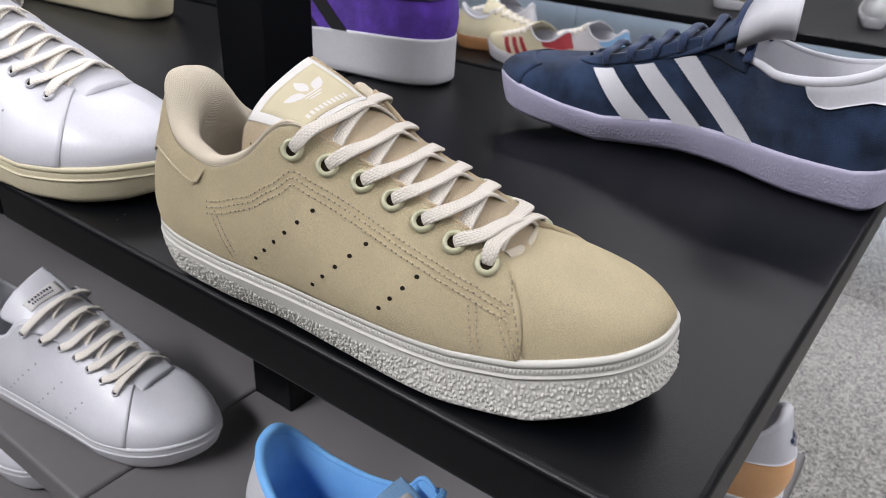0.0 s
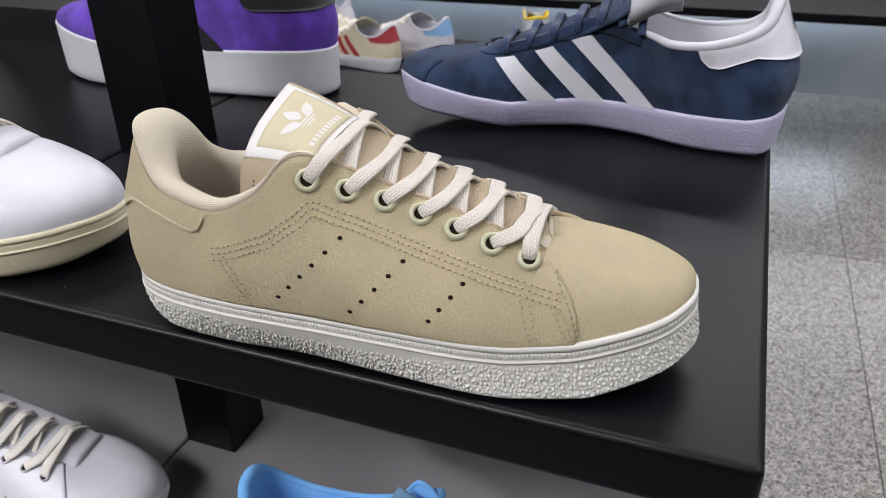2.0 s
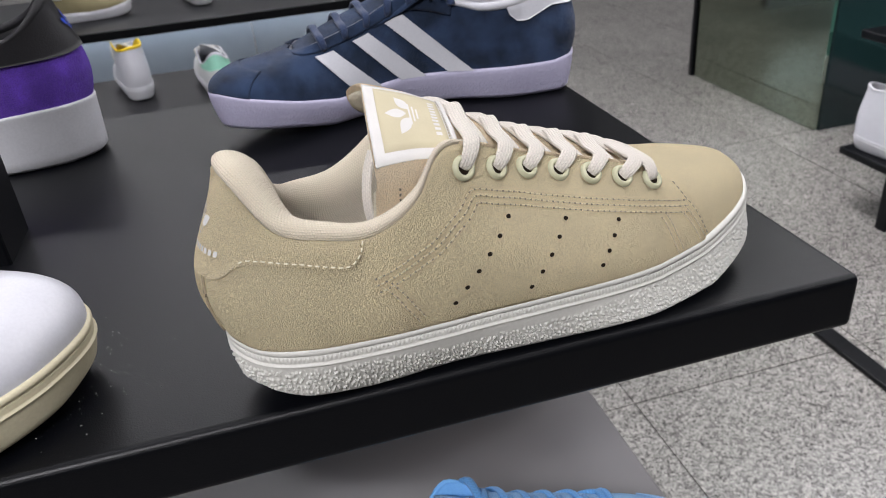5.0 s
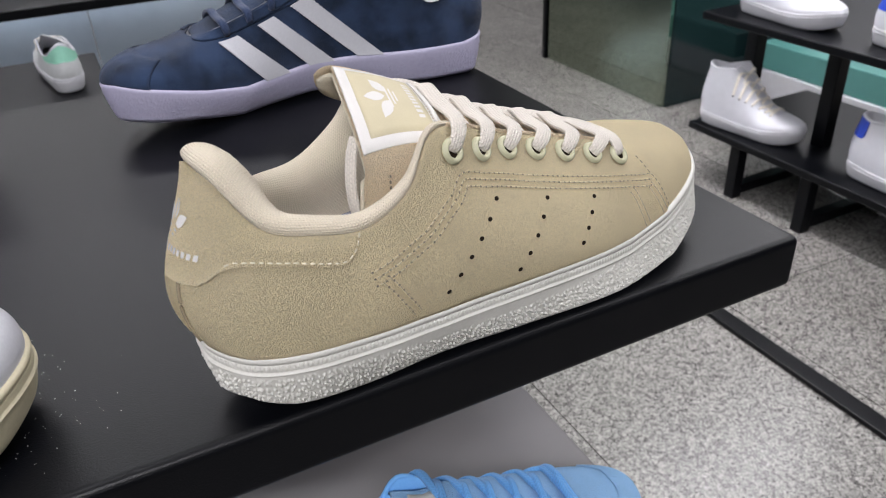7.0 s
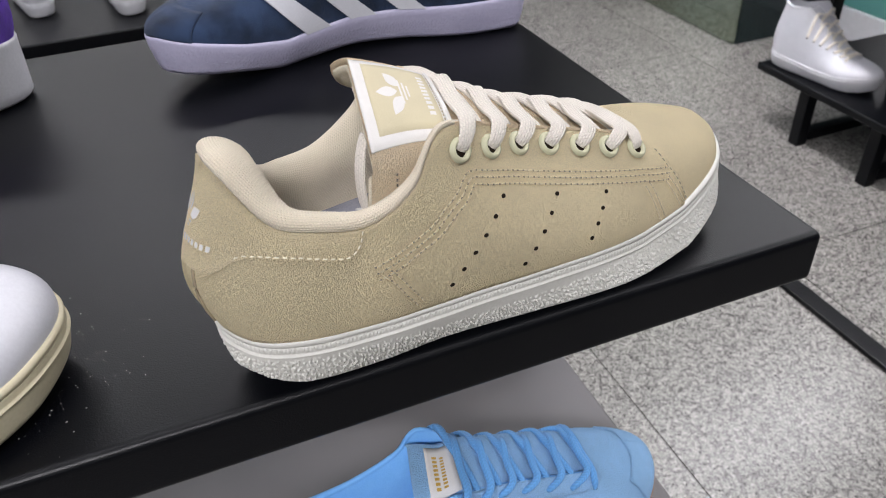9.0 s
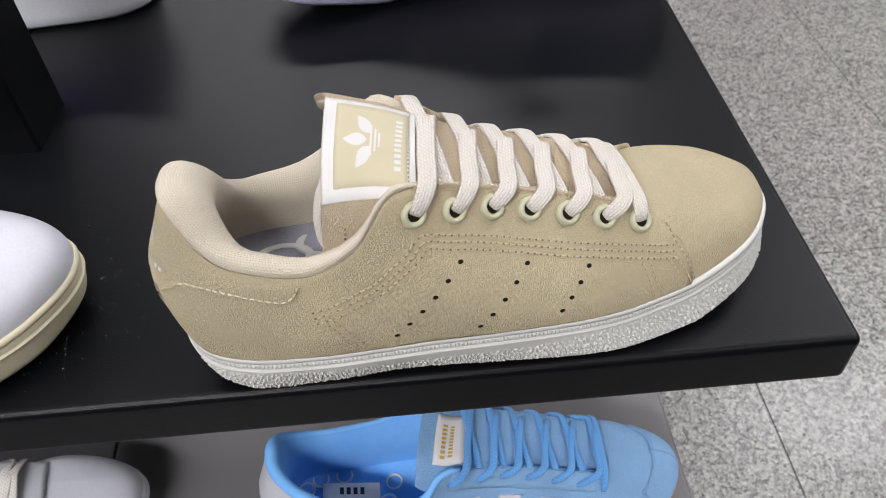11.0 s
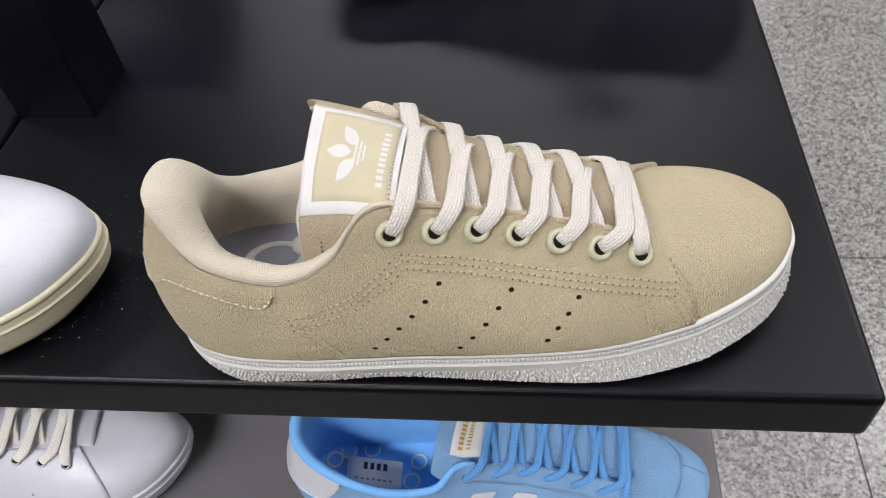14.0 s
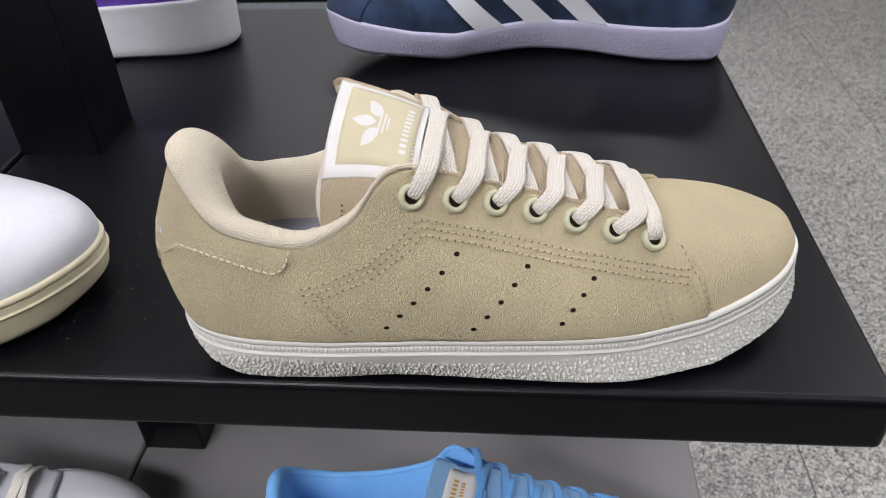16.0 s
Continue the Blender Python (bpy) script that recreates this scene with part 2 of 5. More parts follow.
M["lace_white"] = braid("white_lace", rgb(240, 233, 222))
M["lace_navy"] = braid("navy_lace", rgb(42, 58, 90))
M["lace_blue"] = braid("sky_blue_lace", rgb(96, 158, 218))
M["sky_suede"] = suede("sky_blue_suede", rgb(142, 186, 228), cell=1100, depth=0.0006, cloud=0.08, speck=0.10)
M["blue_lining"] = surface("bright_blue_lining", rgb(128, 190, 246), rgb(112, 176, 238), rough=0.8, scale=50, fine=1100, bump=0.2)
M["gum"] = surface("gum_rubber", rgb(178, 128, 84), rough=0.5, scale=40)
M["peach"] = surface("peach_leather", rgb(236, 186, 136), rgb(226, 172, 120), rough=0.5, scale=40)
M["yellow"] = surface("yellow_leather", rgb(240, 206, 30), rough=0.4, scale=40)
M["mint"] = surface("mint_mesh", rgb(150, 210, 186), rough=0.7, scale=80)
M["red"] = surface("dark_red_suede", rgb(158, 50, 58), rough=0.8, scale=60)
M["royal"] = surface("royal_blue_leather", rgb(44, 74, 190), rough=0.4, scale=60)
M["olive"] = surface("olive_suede", rgb(110, 102, 74), rough=0.9, scale=60)
M["grey_mesh"] = surface("pale_grey_mesh", rgb(212, 214, 214), rough=0.8, scale=80)
M["gold"] = surface("gold_print", rgb(206, 168, 80), rough=0.4, metal=0.3, bump=0)
M["ink_navy"] = surface("navy_print", rgb(36, 44, 78), rough=0.6, bump=0)
M["grout"] = surface("dark_grout", rgb(64, 63, 62), rough=0.9, bump=0)
M["steel"] = surface("brushed_steel", rgb(206, 210, 218), rgb(190, 194, 204), rough=0.28, metal=0.45, scale=6, fine=200, bump=0.05)
M["paper"] = surface("white_paper_sticker", rgb(240, 238, 232), rough=0.6, bump=0)
M["ink_grey"] = surface("grey_print", rgb(150, 152, 156), rough=0.7, bump=0)
M["teal_glass"] = surface("dark_teal_gloss", rgb(22, 38, 40), rgb(18, 32, 34), rough=0.12, scale=3, bump=0)
M["mirror"] = surface("mirror", rgb(146, 154, 138), rough=0.06, metal=1.0, scale=3, bump=0)
M["aqua"] = surface("aqua_gloss", rgb(96, 150, 146), rgb(84, 136, 132), rough=0.2, scale=4, bump=0)


glow, glow_nodes, glow_bsdf = nodes_of("cool_led_diffuser")
glow_bsdf.inputs["Emission Color"].default_value = (0.75, 0.87, 1.0, 1)
glow_bsdf.inputs["Emission Strength"].default_value = 3.0
M["led"] = glow


# ---- mesh helpers ----
def mesh_of(name, verts, faces, mat, uvs=None, smooth=True):
    me = bpy.data.meshes.new(name)
    me.from_pydata([tuple(map(float, v)) for v in verts], [], faces)
    if uvs is not None:
        layer = me.uv_layers.new(name="UVMap")
        flat = np.array(uvs, float)
        idx = np.empty(len(me.loops), int)
        me.loops.foreach_get("vertex_index", idx)
        layer.data.foreach_set("uv", flat[idx].ravel())
    me.materials.append(mat)
    if smooth:
        me.polygons.foreach_set("use_smooth", [True] * len(me.polygons))
    me.update()
    return me


def child(name, me, parent, label="", m=None):
    ob = new(name, me)
    ob.parent = parent
    if m is not None:
        ob.matrix_basis = m
    if label:
        ob["label"] = label
    return ob


def part(name, bm, material, parent, label="", m=None, smooth=False):
    me = bpy.data.meshes.new(name)
    bm.to_mesh(me)
    bm.free()
    me.materials.append(material)
    if smooth:
        me.polygons.foreach_set("use_smooth", [True] * len(me.polygons))
    return child(name, me, parent, label, m)


def box_bm(x0, x1, y0, y1, z0, z1, bevel=0.0, segments=2):
    bm = bmesh.new()
    bmesh.ops.create_cube(bm, size=1)
    for v in bm.verts:
        v.co = Vector(((x0 + x1) / 2 + v.co.x * (x1 - x0), (y0 + y1) / 2 + v.co.y * (y1 - y0), (z0 + z1) / 2 + v.co.z * (z1 - z0)))
    if bevel:
        bmesh.ops.bevel(bm, geom=bm.edges[:], offset=bevel, segments=segments, affect="EDGES", profile=0.5)
    return bm


def thing(name, label, category, m=None, group="", kind=""):
    ob = new(name)
    ob.empty_display_size = 0.05
    if m is not None:
        ob.matrix_basis = m
    return tagged(ob, label, category, group, kind)


def grid_faces(nu, nv, closed_u=False, flip=False):
    out = []
    for i in range(nu if closed_u else nu - 1):
        for j in range(nv - 1):
            a, b = i * nv + j, ((i + 1) % nu) * nv + j
            f = (a, b, b + 1, a + 1)
            out.append(f[::-1] if flip else f)
    return out


def spline(knots, t):
    """Catmull-Rom through the rows of knots; t from 0 to 1, evenly over the rows."""
    k = np.asarray(knots, float)
    n = len(k) - 1
    t = np.clip(np.asarray(t, float), 0, 1) * n
    i = np.minimum(t.astype(int), n - 1)
    f = (t - i).reshape(t.shape + (1,) * (k.ndim - 1))
    p0, p1, p2, p3 = k[np.maximum(i - 1, 0)], k[i], k[i + 1], k[np.minimum(i + 2, n)]
    return 0.5 * (2 * p1 + (p2 - p0) * f + (2 * p0 - 5 * p1 + 4 * p2 - p3) * f**2 + (3 * p1 - p0 - 3 * p2 + p3) * f**3)


def interp(x, xs, ys):
    return np.interp(x, xs, ys)

# ---- shoes ----
# Tongue, front to top: x, y, z, half width, sideways tilt, drop of the edges.
# Shoe last, heel to toe: sole edge x, outer y, inner y, then the upper's rim x, outer y, inner y, z.
LAST = [
    (0.0065, 0.000, 0.000, 0.0178, 0.0000, 0.0000, 0.1145), (0.0105, -0.0165, 0.013, 0.0205, -0.0140, 0.0130, 0.1097),
    (0.0245, -0.0315, 0.025, 0.034, -0.0255, 0.0235, 0.0975), (0.045, -0.0385, 0.0315, 0.052, -0.0335, 0.0300, 0.0895),
    (0.075, -0.0418, 0.035, 0.073, -0.0368, 0.0350, 0.0860), (0.098, -0.0428, 0.037, 0.096, -0.0345, 0.037, 0.0925),
    (0.120, -0.0434, 0.039, 0.113, -0.0240, 0.0360, 0.1085), (0.155, -0.0447, 0.042, 0.150, -0.0130, 0.0315, 0.0930),
    (0.190, -0.0472, 0.045, 0.186, -0.0125, 0.030, 0.0825), (0.2145, -0.0490, 0.0465, 0.217, -0.0125, 0.030, 0.0740),
    (0.248, -0.0450, 0.0440, 0.2270, -0.009, 0.028, 0.0712), (0.275, -0.0325, 0.034, 0.2310, 0.001, 0.020, 0.0690),
    (0.2925, -0.0125, 0.0205, 0.2322, 0.007, 0.014, 0.0685), (0.2975, 0.0055, 0.0055, 0.2325, 0.0105, 0.0105, 0.0685),
]
SOLE_X = [0, 0.04, 0.10, 0.155, 0.212, 0.242, 0.262, 0.283, 0.298]
SOLE_Z = [0.0365, 0.0365, 0.0345, 0.0305, 0.0335, 0.0385, 0.042, 0.0455, 0.0470]
TONGUE = [
    (0.2360, 0.0100, 0.0670, 0.020, 0.0000, 0.003), (0.200, 0.0095, 0.0785, 0.0235, 0.0025, 0.004), (0.160, 0.0090, 0.0918, 0.0245, 0.0035, 0.005),
    (0.1225, 0.001, 0.1105, 0.0255, 0.0045, 0.004), (0.102, 0.001, 0.1175, 0.0245, 0.0080, 0.003), (0.0815, 0.001, 0.1215, 0.0235, 0.0130, 0.003),
]
BEIGE_TONGUE = [
    (0.2380, 0.0100, 0.0575, 0.018, 0.0000, 0.003), (0.200, 0.0095, 0.0785, 0.0235, 0.0025, 0.004), (0.160, 0.0090, 0.0918, 0.0245, 0.0035, 0.005),
    (0.1225, 0.001, 0.1105, 0.0255, 0.0045, 0.004), (0.102, 0.001, 0.1175, 0.0245, 0.0080, 0.003), (0.0815, 0.001, 0.1215, 0.0235, 0.0130, 0.003),
]


# The beige shoe's own last, in the same order.
BEIGE_LAST = [
    (0.0042, -0.0032, -0.0032, 0.0148, -0.0037, -0.0037, 0.1122),
    (0.0058, -0.0165, 0.0082, 0.0176, -0.0173, 0.0127, 0.1096),
    (0.0164, -0.0315, 0.0213, 0.0297, -0.0281, 0.0233, 0.0907),
    (0.0361, -0.0391, 0.0286, 0.0479, -0.0347, 0.0300, 0.0851),
    (0.0673, -0.0418, 0.0332, 0.0688, -0.0373, 0.0350, 0.0830),
    (0.0923, -0.0417, 0.0366, 0.0894, -0.0347, 0.0370, 0.0922),
    (0.1163, -0.0418, 0.0404, 0.1095, -0.0240, 0.0358, 0.1097),
    (0.1528, -0.0432, 0.0459, 0.1492, -0.0130, 0.0310, 0.0947),
    (0.1890, -0.0428, 0.0520, 0.1866, -0.0124, 0.0290, 0.0826),
    (0.2152, -0.0395, 0.0568, 0.2160, -0.0132, 0.0283, 0.0730),
    (0.2500, -0.0317, 0.0570, 0.2204, -0.0099, 0.0258, 0.0693),
    (0.2779, -0.0184, 0.0467, 0.2216, 0.0002, 0.0177, 0.0670),
    (0.2924, -0.0007, 0.0280, 0.2222, 0.0064, 0.0126, 0.0660),
    (0.2950, 0.0162, 0.0162, 0.2224, 0.0100, 0.0100, 0.0654),
]

# The navy shoe's last, with its hollow inner side.
NAVY_LAST = [
    (0.0140, -0.0050, -0.0050, 0.0275, -0.0027, -0.0027, 0.1131),
    (0.0172, -0.0235, 0.0125, 0.0290, -0.0163, 0.0131, 0.1085),
    (0.0263, -0.0375, 0.0249, 0.0345, -0.0273, 0.0236, 0.0966),
    (0.0446, -0.0390, 0.0312, 0.0499, -0.0347, 0.0301, 0.0890),
    (0.0744, -0.0356, 0.0345, 0.0718, -0.0375, 0.0351, 0.0842),
    (0.0974, -0.0278, 0.0362, 0.0955, -0.0348, 0.0371, 0.0833),
    (0.1193, -0.0196, 0.0378, 0.1130, -0.0241, 0.0359, 0.0865),
    (0.1542, -0.0152, 0.0403, 0.1507, -0.0130, 0.0312, 0.0942),
    (0.1894, -0.0199, 0.0426, 0.1876, -0.0124, 0.0294, 0.0813),
    (0.2145, -0.0260, 0.0434, 0.2199, -0.0124, 0.0289, 0.0722),
    (0.2486, -0.0314, 0.0406, 0.2317, -0.0088, 0.0264, 0.0688),
    (0.2785, -0.0312, 0.0270, 0.2376, 0.0013, 0.0178, 0.0665),
    (0.2972, -0.0215, 0.0100, 0.2402, 0.0075, 0.0116, 0.0668),
    (0.3040, -0.0085, -0.0085, 0.2410, 0.0113, 0.0113, 0.0668),
]


class Form:
    """The tables that shape a last: its loop of stations, the sole's edge and how the sides swell."""

    def __init__(self, rows, sole_z, bulge, low, high, lean):
        self.loop = np.array([(a[0], a[1], a[3], a[4], a[6]) for a in rows] + [(a[0], a[2], a[3], a[5], a[6]) for a in rows[-2:0:-1]])
        self.half, self.sole_z, self.bulge, self.low, self.high, self.lean = len(rows) - 1, sole_z, bulge, low, high, lean


COMMON = Form(LAST, SOLE_Z, [0.013, 0.004, 0.0015, 0.002, 0.003], [0.45, 0.42, 0.38, 0.54, 0.68], [0.38, 0.32, 0.22, 0.10, 0.04], [0.42, 0.45, 0.56, 0.62])
BEIGE = Form(BEIGE_LAST, [0.0386, 0.0359, 0.0330, 0.0321, 0.0297, 0.0322, 0.0364, 0.0410, 0.0454], [0.0182, 0.0032, 0.0077, -0.0047, 0.0022], [0.4300, 0.4127, 0.3066, 0.5491, 0.6820], [0.3287, 0.3123, 0.2230, 0.1393, 0.0365], [0.4700, 0.4303, 0.5627, 0.6236])

NAVY = Form(NAVY_LAST, [0.0470, 0.0379, 0.0373, 0.0381, 0.0363, 0.0425, 0.0483, 0.0544, 0.0587], [0.0162, 0.0074, 0.0015, 0.0028, 0.0019], [0.4442, 0.4192, 0.3800, 0.5358, 0.6739], [0.3841, 0.3202, 0.2200, 0.1081, 0.0447], [0.4224, 0.4504, 0.5742, 0.6213])


def loop_row(form, side, q):
    """Smooth closed curve through the last's stations: outer side from heel to toe, or the inner side."""
    loop = form.loop
    n = len(loop)
    u = np.clip(np.asarray(q, float), 0, 1) * form.half
    u = u if side == 0 else (n - u) % n
    i = np.floor(u).astype(int) % n
    f = (u - np.floor(u))[..., None]
    p0, p1, p2, p3 = loop[(i - 1) % n], loop[i], loop[(i + 1) % n], loop[(i + 2) % n]
    return 0.5 * (2 * p1 + (p2 - p0) * f + (2 * p0 - 5 * p1 + 4 * p2 - p3) * f**2 + (3 * p1 - p0 - 3 * p2 + p3) * f**3)


class Last:
    """The form of one shoe: heel at the origin, toe towards +x, outer side towards -y."""

    def __init__(self, stretch=1.0, sole_lift=0.0, rise=1.0, ankle=0.0, throat=0.0, toe_drop=0.0, tongue_lift=0.0, form=COMMON, tongue_rise=0.0):
        self.form, self.tongue = form, BEIGE_TONGUE if form is BEIGE else TONGUE
        self.stretch, self.sole_lift, self.rise, self.ankle, self.throat, self.toe_drop, self.tongue_lift, self.tongue_rise = stretch, sole_lift, rise, ankle, throat, toe_drop, tongue_lift, tongue_rise

    def sole_z(self, x):
        return np.interp(x / self.stretch, SOLE_X, self.form.sole_z) + self.sole_lift - np.interp(x / self.stretch, [0.16, 0.30], [0, self.toe_drop])

    def ends(self, side, q):
        r = loop_row(self.form, side, q)
        xb = r[..., 0] * self.stretch
        xt = (r[..., 2] + np.interp(r[..., 2], [0.03, 0.10, 0.21, 0.235], [0, 1, 1, 0.6]) * self.throat) * self.stretch
        z0 = self.sole_z(xb)
        zt = 0.036 + (r[..., 4] - 0.036) * self.rise + self.sole_lift
        if self.ankle:
            zt = np.maximum(zt, np.interp(r[..., 2], [0, 0.05, 0.10, 0.20], [0.114 + self.ankle, 0.108 + self.ankle, 0.116 + self.ankle, 0.07]))
        if side == 1:
            zt = zt - np.interp(q, [0, 0.08, 0.2, 0.3, 0.4, 0.455, 0.53, 0.7, 0.8], [0, 0.003, 0.004, 0, -0.004, -0.005, 0.003, 0.004, 0])
        return np.stack([xb, r[..., 1], z0], -1), np.stack([xt, r[..., 3], zt], -1)

    def point(self, side, q, h):
        q, h = np.broadcast_arrays(np.asarray(q, float), np.asarray(h, float))
        b, t = self.ends(side, q)
        d = b - t
        dz = t[..., 2] - b[..., 2]
        flat = np.hypot(d[..., 0], d[..., 1])[..., None] + 1e-6
        out = d * np.array([1, 1, 0]) / flat
        bulge = np.interp(q, [0, 0.2, 0.5, 0.8, 1], self.form.bulge)[..., None]
        k1 = np.interp(q, [0, 0.3, 0.65, 0.8, 1], self.form.low)
        k2 = np.interp(q, [0, 0.45, 0.72, 0.82, 1], self.form.high)
        kd = np.interp(q, [0, 0.7, 0.85, 1], self.form.lean)[..., None]
        up = np.array([0, 0, 1.0])
        p1 = b + out * bulge + up * (k1 * dz)[..., None]
        p2 = t + d * np.array([1, 1, 0]) * kd - up * (k2 * dz)[..., None]
        h = h[..., None]
        return (1 - h) ** 3 * b + 3 * (1 - h) ** 2 * h * p1 + 3 * (1 - h) * h**2 * p2 + h**3 * t

    def normal(self, side, q, h):
        e = 0.003
        q, h = np.clip(np.asarray(q, float), e, 1 - e), np.clip(np.asarray(h, float), e, 1 - e)
        n = np.cross(self.point(side, q + e, h) - self.point(side, q - e, h), self.point(side, q, h + e) - self.point(side, q, h - e))
        n /= np.linalg.norm(n, axis=-1, keepdims=True) + 1e-9
        return n if side == 0 else -n

    def over(self, side, q, h, off):
        return self.point(side, q, h) + self.normal(side, q, h) * np.asarray(off)[..., None]

    def pin(self, side, x, z):
        """The (q, h) at which the outer surface has this x and z."""
        lo, hi = np.array([0.0, 0.0]), np.array([1.0, 1.0])
        for _ in range(4):
            q, h = np.meshgrid(np.linspace(lo[0], hi[0], 41), np.linspace(lo[1], hi[1], 31), indexing="ij")
            p = self.point(side, q, h)
            k = np.argmin((p[..., 0] - x) ** 2 + (p[..., 2] - z) ** 2)
            c = np.array([q.flat[k], h.flat[k]])
            w = (hi - lo) / 12
            lo, hi = np.clip(c - w, 0, 1), np.clip(c + w, 0, 1)
        return c

    def level(self, side, q, z):
        """The h at which the surface at q has this height."""
        h = np.linspace(0, 1, 80)
        return float(np.interp(z, self.point(side, np.full(80, float(q)), h)[:, 2], h))

    def outline(self, n):
        """Sole edge at even steps, heel round by the outer side, and the outward directions."""
        q = np.linspace(0, 1, 400)
        a, b = self.ends(0, q)[0], self.ends(1, q)[0]
        loop = np.concatenate([a, b[-2::-1]])
        s = np.r_[0, np.cumsum(np.linalg.norm(np.diff(loop[:, :2], axis=0), axis=1))]
        u = np.linspace(0, s[-1], n, endpoint=False)
        p = np.stack([np.interp(u, s, loop[:, k]) for k in range(3)], -1)
        t = np.roll(p, -3, 0) - np.roll(p, 3, 0)
        o = np.stack([t[:, 1], -t[:, 0], 0 * u], -1)
        return p, o / np.linalg.norm(o, axis=1, keepdims=True), u


GROUND_X = [0, 0.01, 0.03, 0.06, 0.10, 0.155, 0.215, 0.25, 0.28, 0.2955]
TAPER_X = [0, 0.03, 0.06, 0.10, 0.155, 0.21, 0.25, 0.2955]


def grains(u, z, wide, tall):
    """Relief of close-set raised grains on a jittered lattice, taller than wide and tipped to and fro."""
    def rnd(i, j, k):
        w = np.sin(i * 127.1 + j * 311.7 + k * 74.7) * 43758.5453
        return w - np.floor(w)
    ci, cj = np.floor(u / wide), np.floor(z / tall)
    best = np.zeros_like(u)
    for di in (-1, 0, 1):
        for dj in (-1, 0, 1):
            i, j = ci + di, cj + dj
            du = u / wide - (i + 0.5 + 0.75 * (rnd(i, j, 1) - 0.5) + 0.5 * (j % 2))
            dz = z / tall - (j + 0.5 + 0.75 * (rnd(i, j, 2) - 0.5))
            lean = (rnd(i, j, 3) - 0.5) * 0.9
            size = 0.27 + 0.13 * rnd(i, j, 4)
            d = np.hypot((du - lean * dz) / size, dz / (size * 1.35))
            best = np.maximum(best, np.clip(1.9 * (1 - d), 0, 1) ** 0.7 * (0.55 + 0.45 * rnd(i, j, 5)))
    return best


def build_sole(last, ob, mat, n, name="sole", pebble=0.0, ribs=False, label="", taper=0.006, band=0.0062, plain=False, spring=1.0, ground_z=None):
    p, o, u = last.outline(n)
    x = p[:, 0] / last.stretch
    ground = np.interp(x, [0, 0.01, 0.03, 0.215, 0.25, 0.28, 0.2955], [0.004, 0.002, 0.001, 0.001, 0.001 + 0.002 * spring, 0.001 + 0.007 * spring, 0.001 + 0.012 * spring])
    if ground_z:
        ground = np.interp(x, GROUND_X, ground_z)
        taper = np.interp(x, TAPER_X, taper)
        smooth_in = np.exp(-np.linspace(-2.5, 2.5, 41) ** 2)
        taper, ground = (np.convolve(np.r_[a[-20:], a, a[:20]], smooth_in / smooth_in.sum(), "valid") for a in (taper, ground))
    top = p[:, 2]
    rows, uv = [], []

    def row(off, z, bumps=None):
        q = p * np.array([1, 1, 0]) + o * (off + (0 if bumps is None else bumps))[:, None]
        q[:, 2] = z
        rows.append(q)
        uv.append(np.stack([u, z], -1))

    one = np.ones(n)
    row(-0.0045 * one, top + 0.0006)
    row(-0.0008 * one, top + 0.0016)
    row(0.0012 * one, top + 0.0012)
    row(0.0018 * one, top - 0.0004)
    if plain:
        band = 0.0004
    else:
        tooth = (np.sin(u * 2 * np.pi / 0.0019) > -0.2) * 0.0005 if ribs else 0 * u
        row(0.0017 * one, top - 0.0018)
        row(0.0010 * one, top - 0.0022)
        row(0.0010 * one, top - 0.0025)
        for k in range(5):
            row(0.0013 * one, top - 0.0028 - (band - 0.0034) * k / 4, tooth if 0 < k < 4 else None)
        row(0.0011 * one, top - band - 0.0002)
        row(0.0023 * one, top - band - 0.0005)
        row(0.0023 * one, top - band - 0.0012)
        row(0.0015 * one, top - band - 0.0016)
    m = 46 if pebble else 7
    high = top - band - 0.0022
    for k in range(m):
        f = k / (m - 1)
        z = high + (ground + 0.0035 - high) * f
        b = None
        if pebble:
            waist = np.interp(x, [0.06, 0.10, 0.16, 0.20], [0.0, 0.2, 0.2, 0.0])
            fade = np.clip((f - 0.03 - waist) / 0.14, 0, 1) * min(1, 8 * (1 - f) + 0.35)
            b = grains(u, z, 0.0022, 0.0023) * pebble * fade
        row((0.0014 - taper * f**1.3) * one, z, b)
    row((-taper - 0.0002) * one, ground + 0.0016)
    row((-taper - 0.0022) * one, ground + 0.0002)
    row((-taper - 0.0060) * one, ground)
    v = np.stack(rows, 1)
    nv = v.shape[1]
    faces = grid_faces(n, nv, True)
    faces.append(tuple(i * nv + nv - 1 for i in range(n)))
    return child(name, mesh_of(name, v.reshape(-1, 3), faces, mat, np.stack(uv, 1).reshape(-1, 2)), ob, label)


def build_upper(last, ob, mat, nq, nh, name="upper", label=""):
    q = np.linspace(0, 1, nq)
    h = np.linspace(0, 1, nh)
    Q, Hh = np.meshgrid(q, h, indexing="ij")
    v = np.concatenate([last.point(0, Q, Hh), last.point(1, Q, Hh)[-2:0:-1]])
    return child(name, mesh_of(name, v.reshape(-1, 3), grid_faces(len(v), nh, True), mat), ob, label)


def loop_ends(last, q1, n):
    """Sole edge and rim round the heel: inner side from q1, heel, outer side to q1."""
    q = np.linspace(0, q1, n)
    b0, t0 = last.ends(0, q)
    b1, t1 = last.ends(1, q)
    return np.concatenate([b1[:0:-1], b0]), np.concatenate([t1[:0:-1], t0]), np.concatenate([q[:0:-1], q])


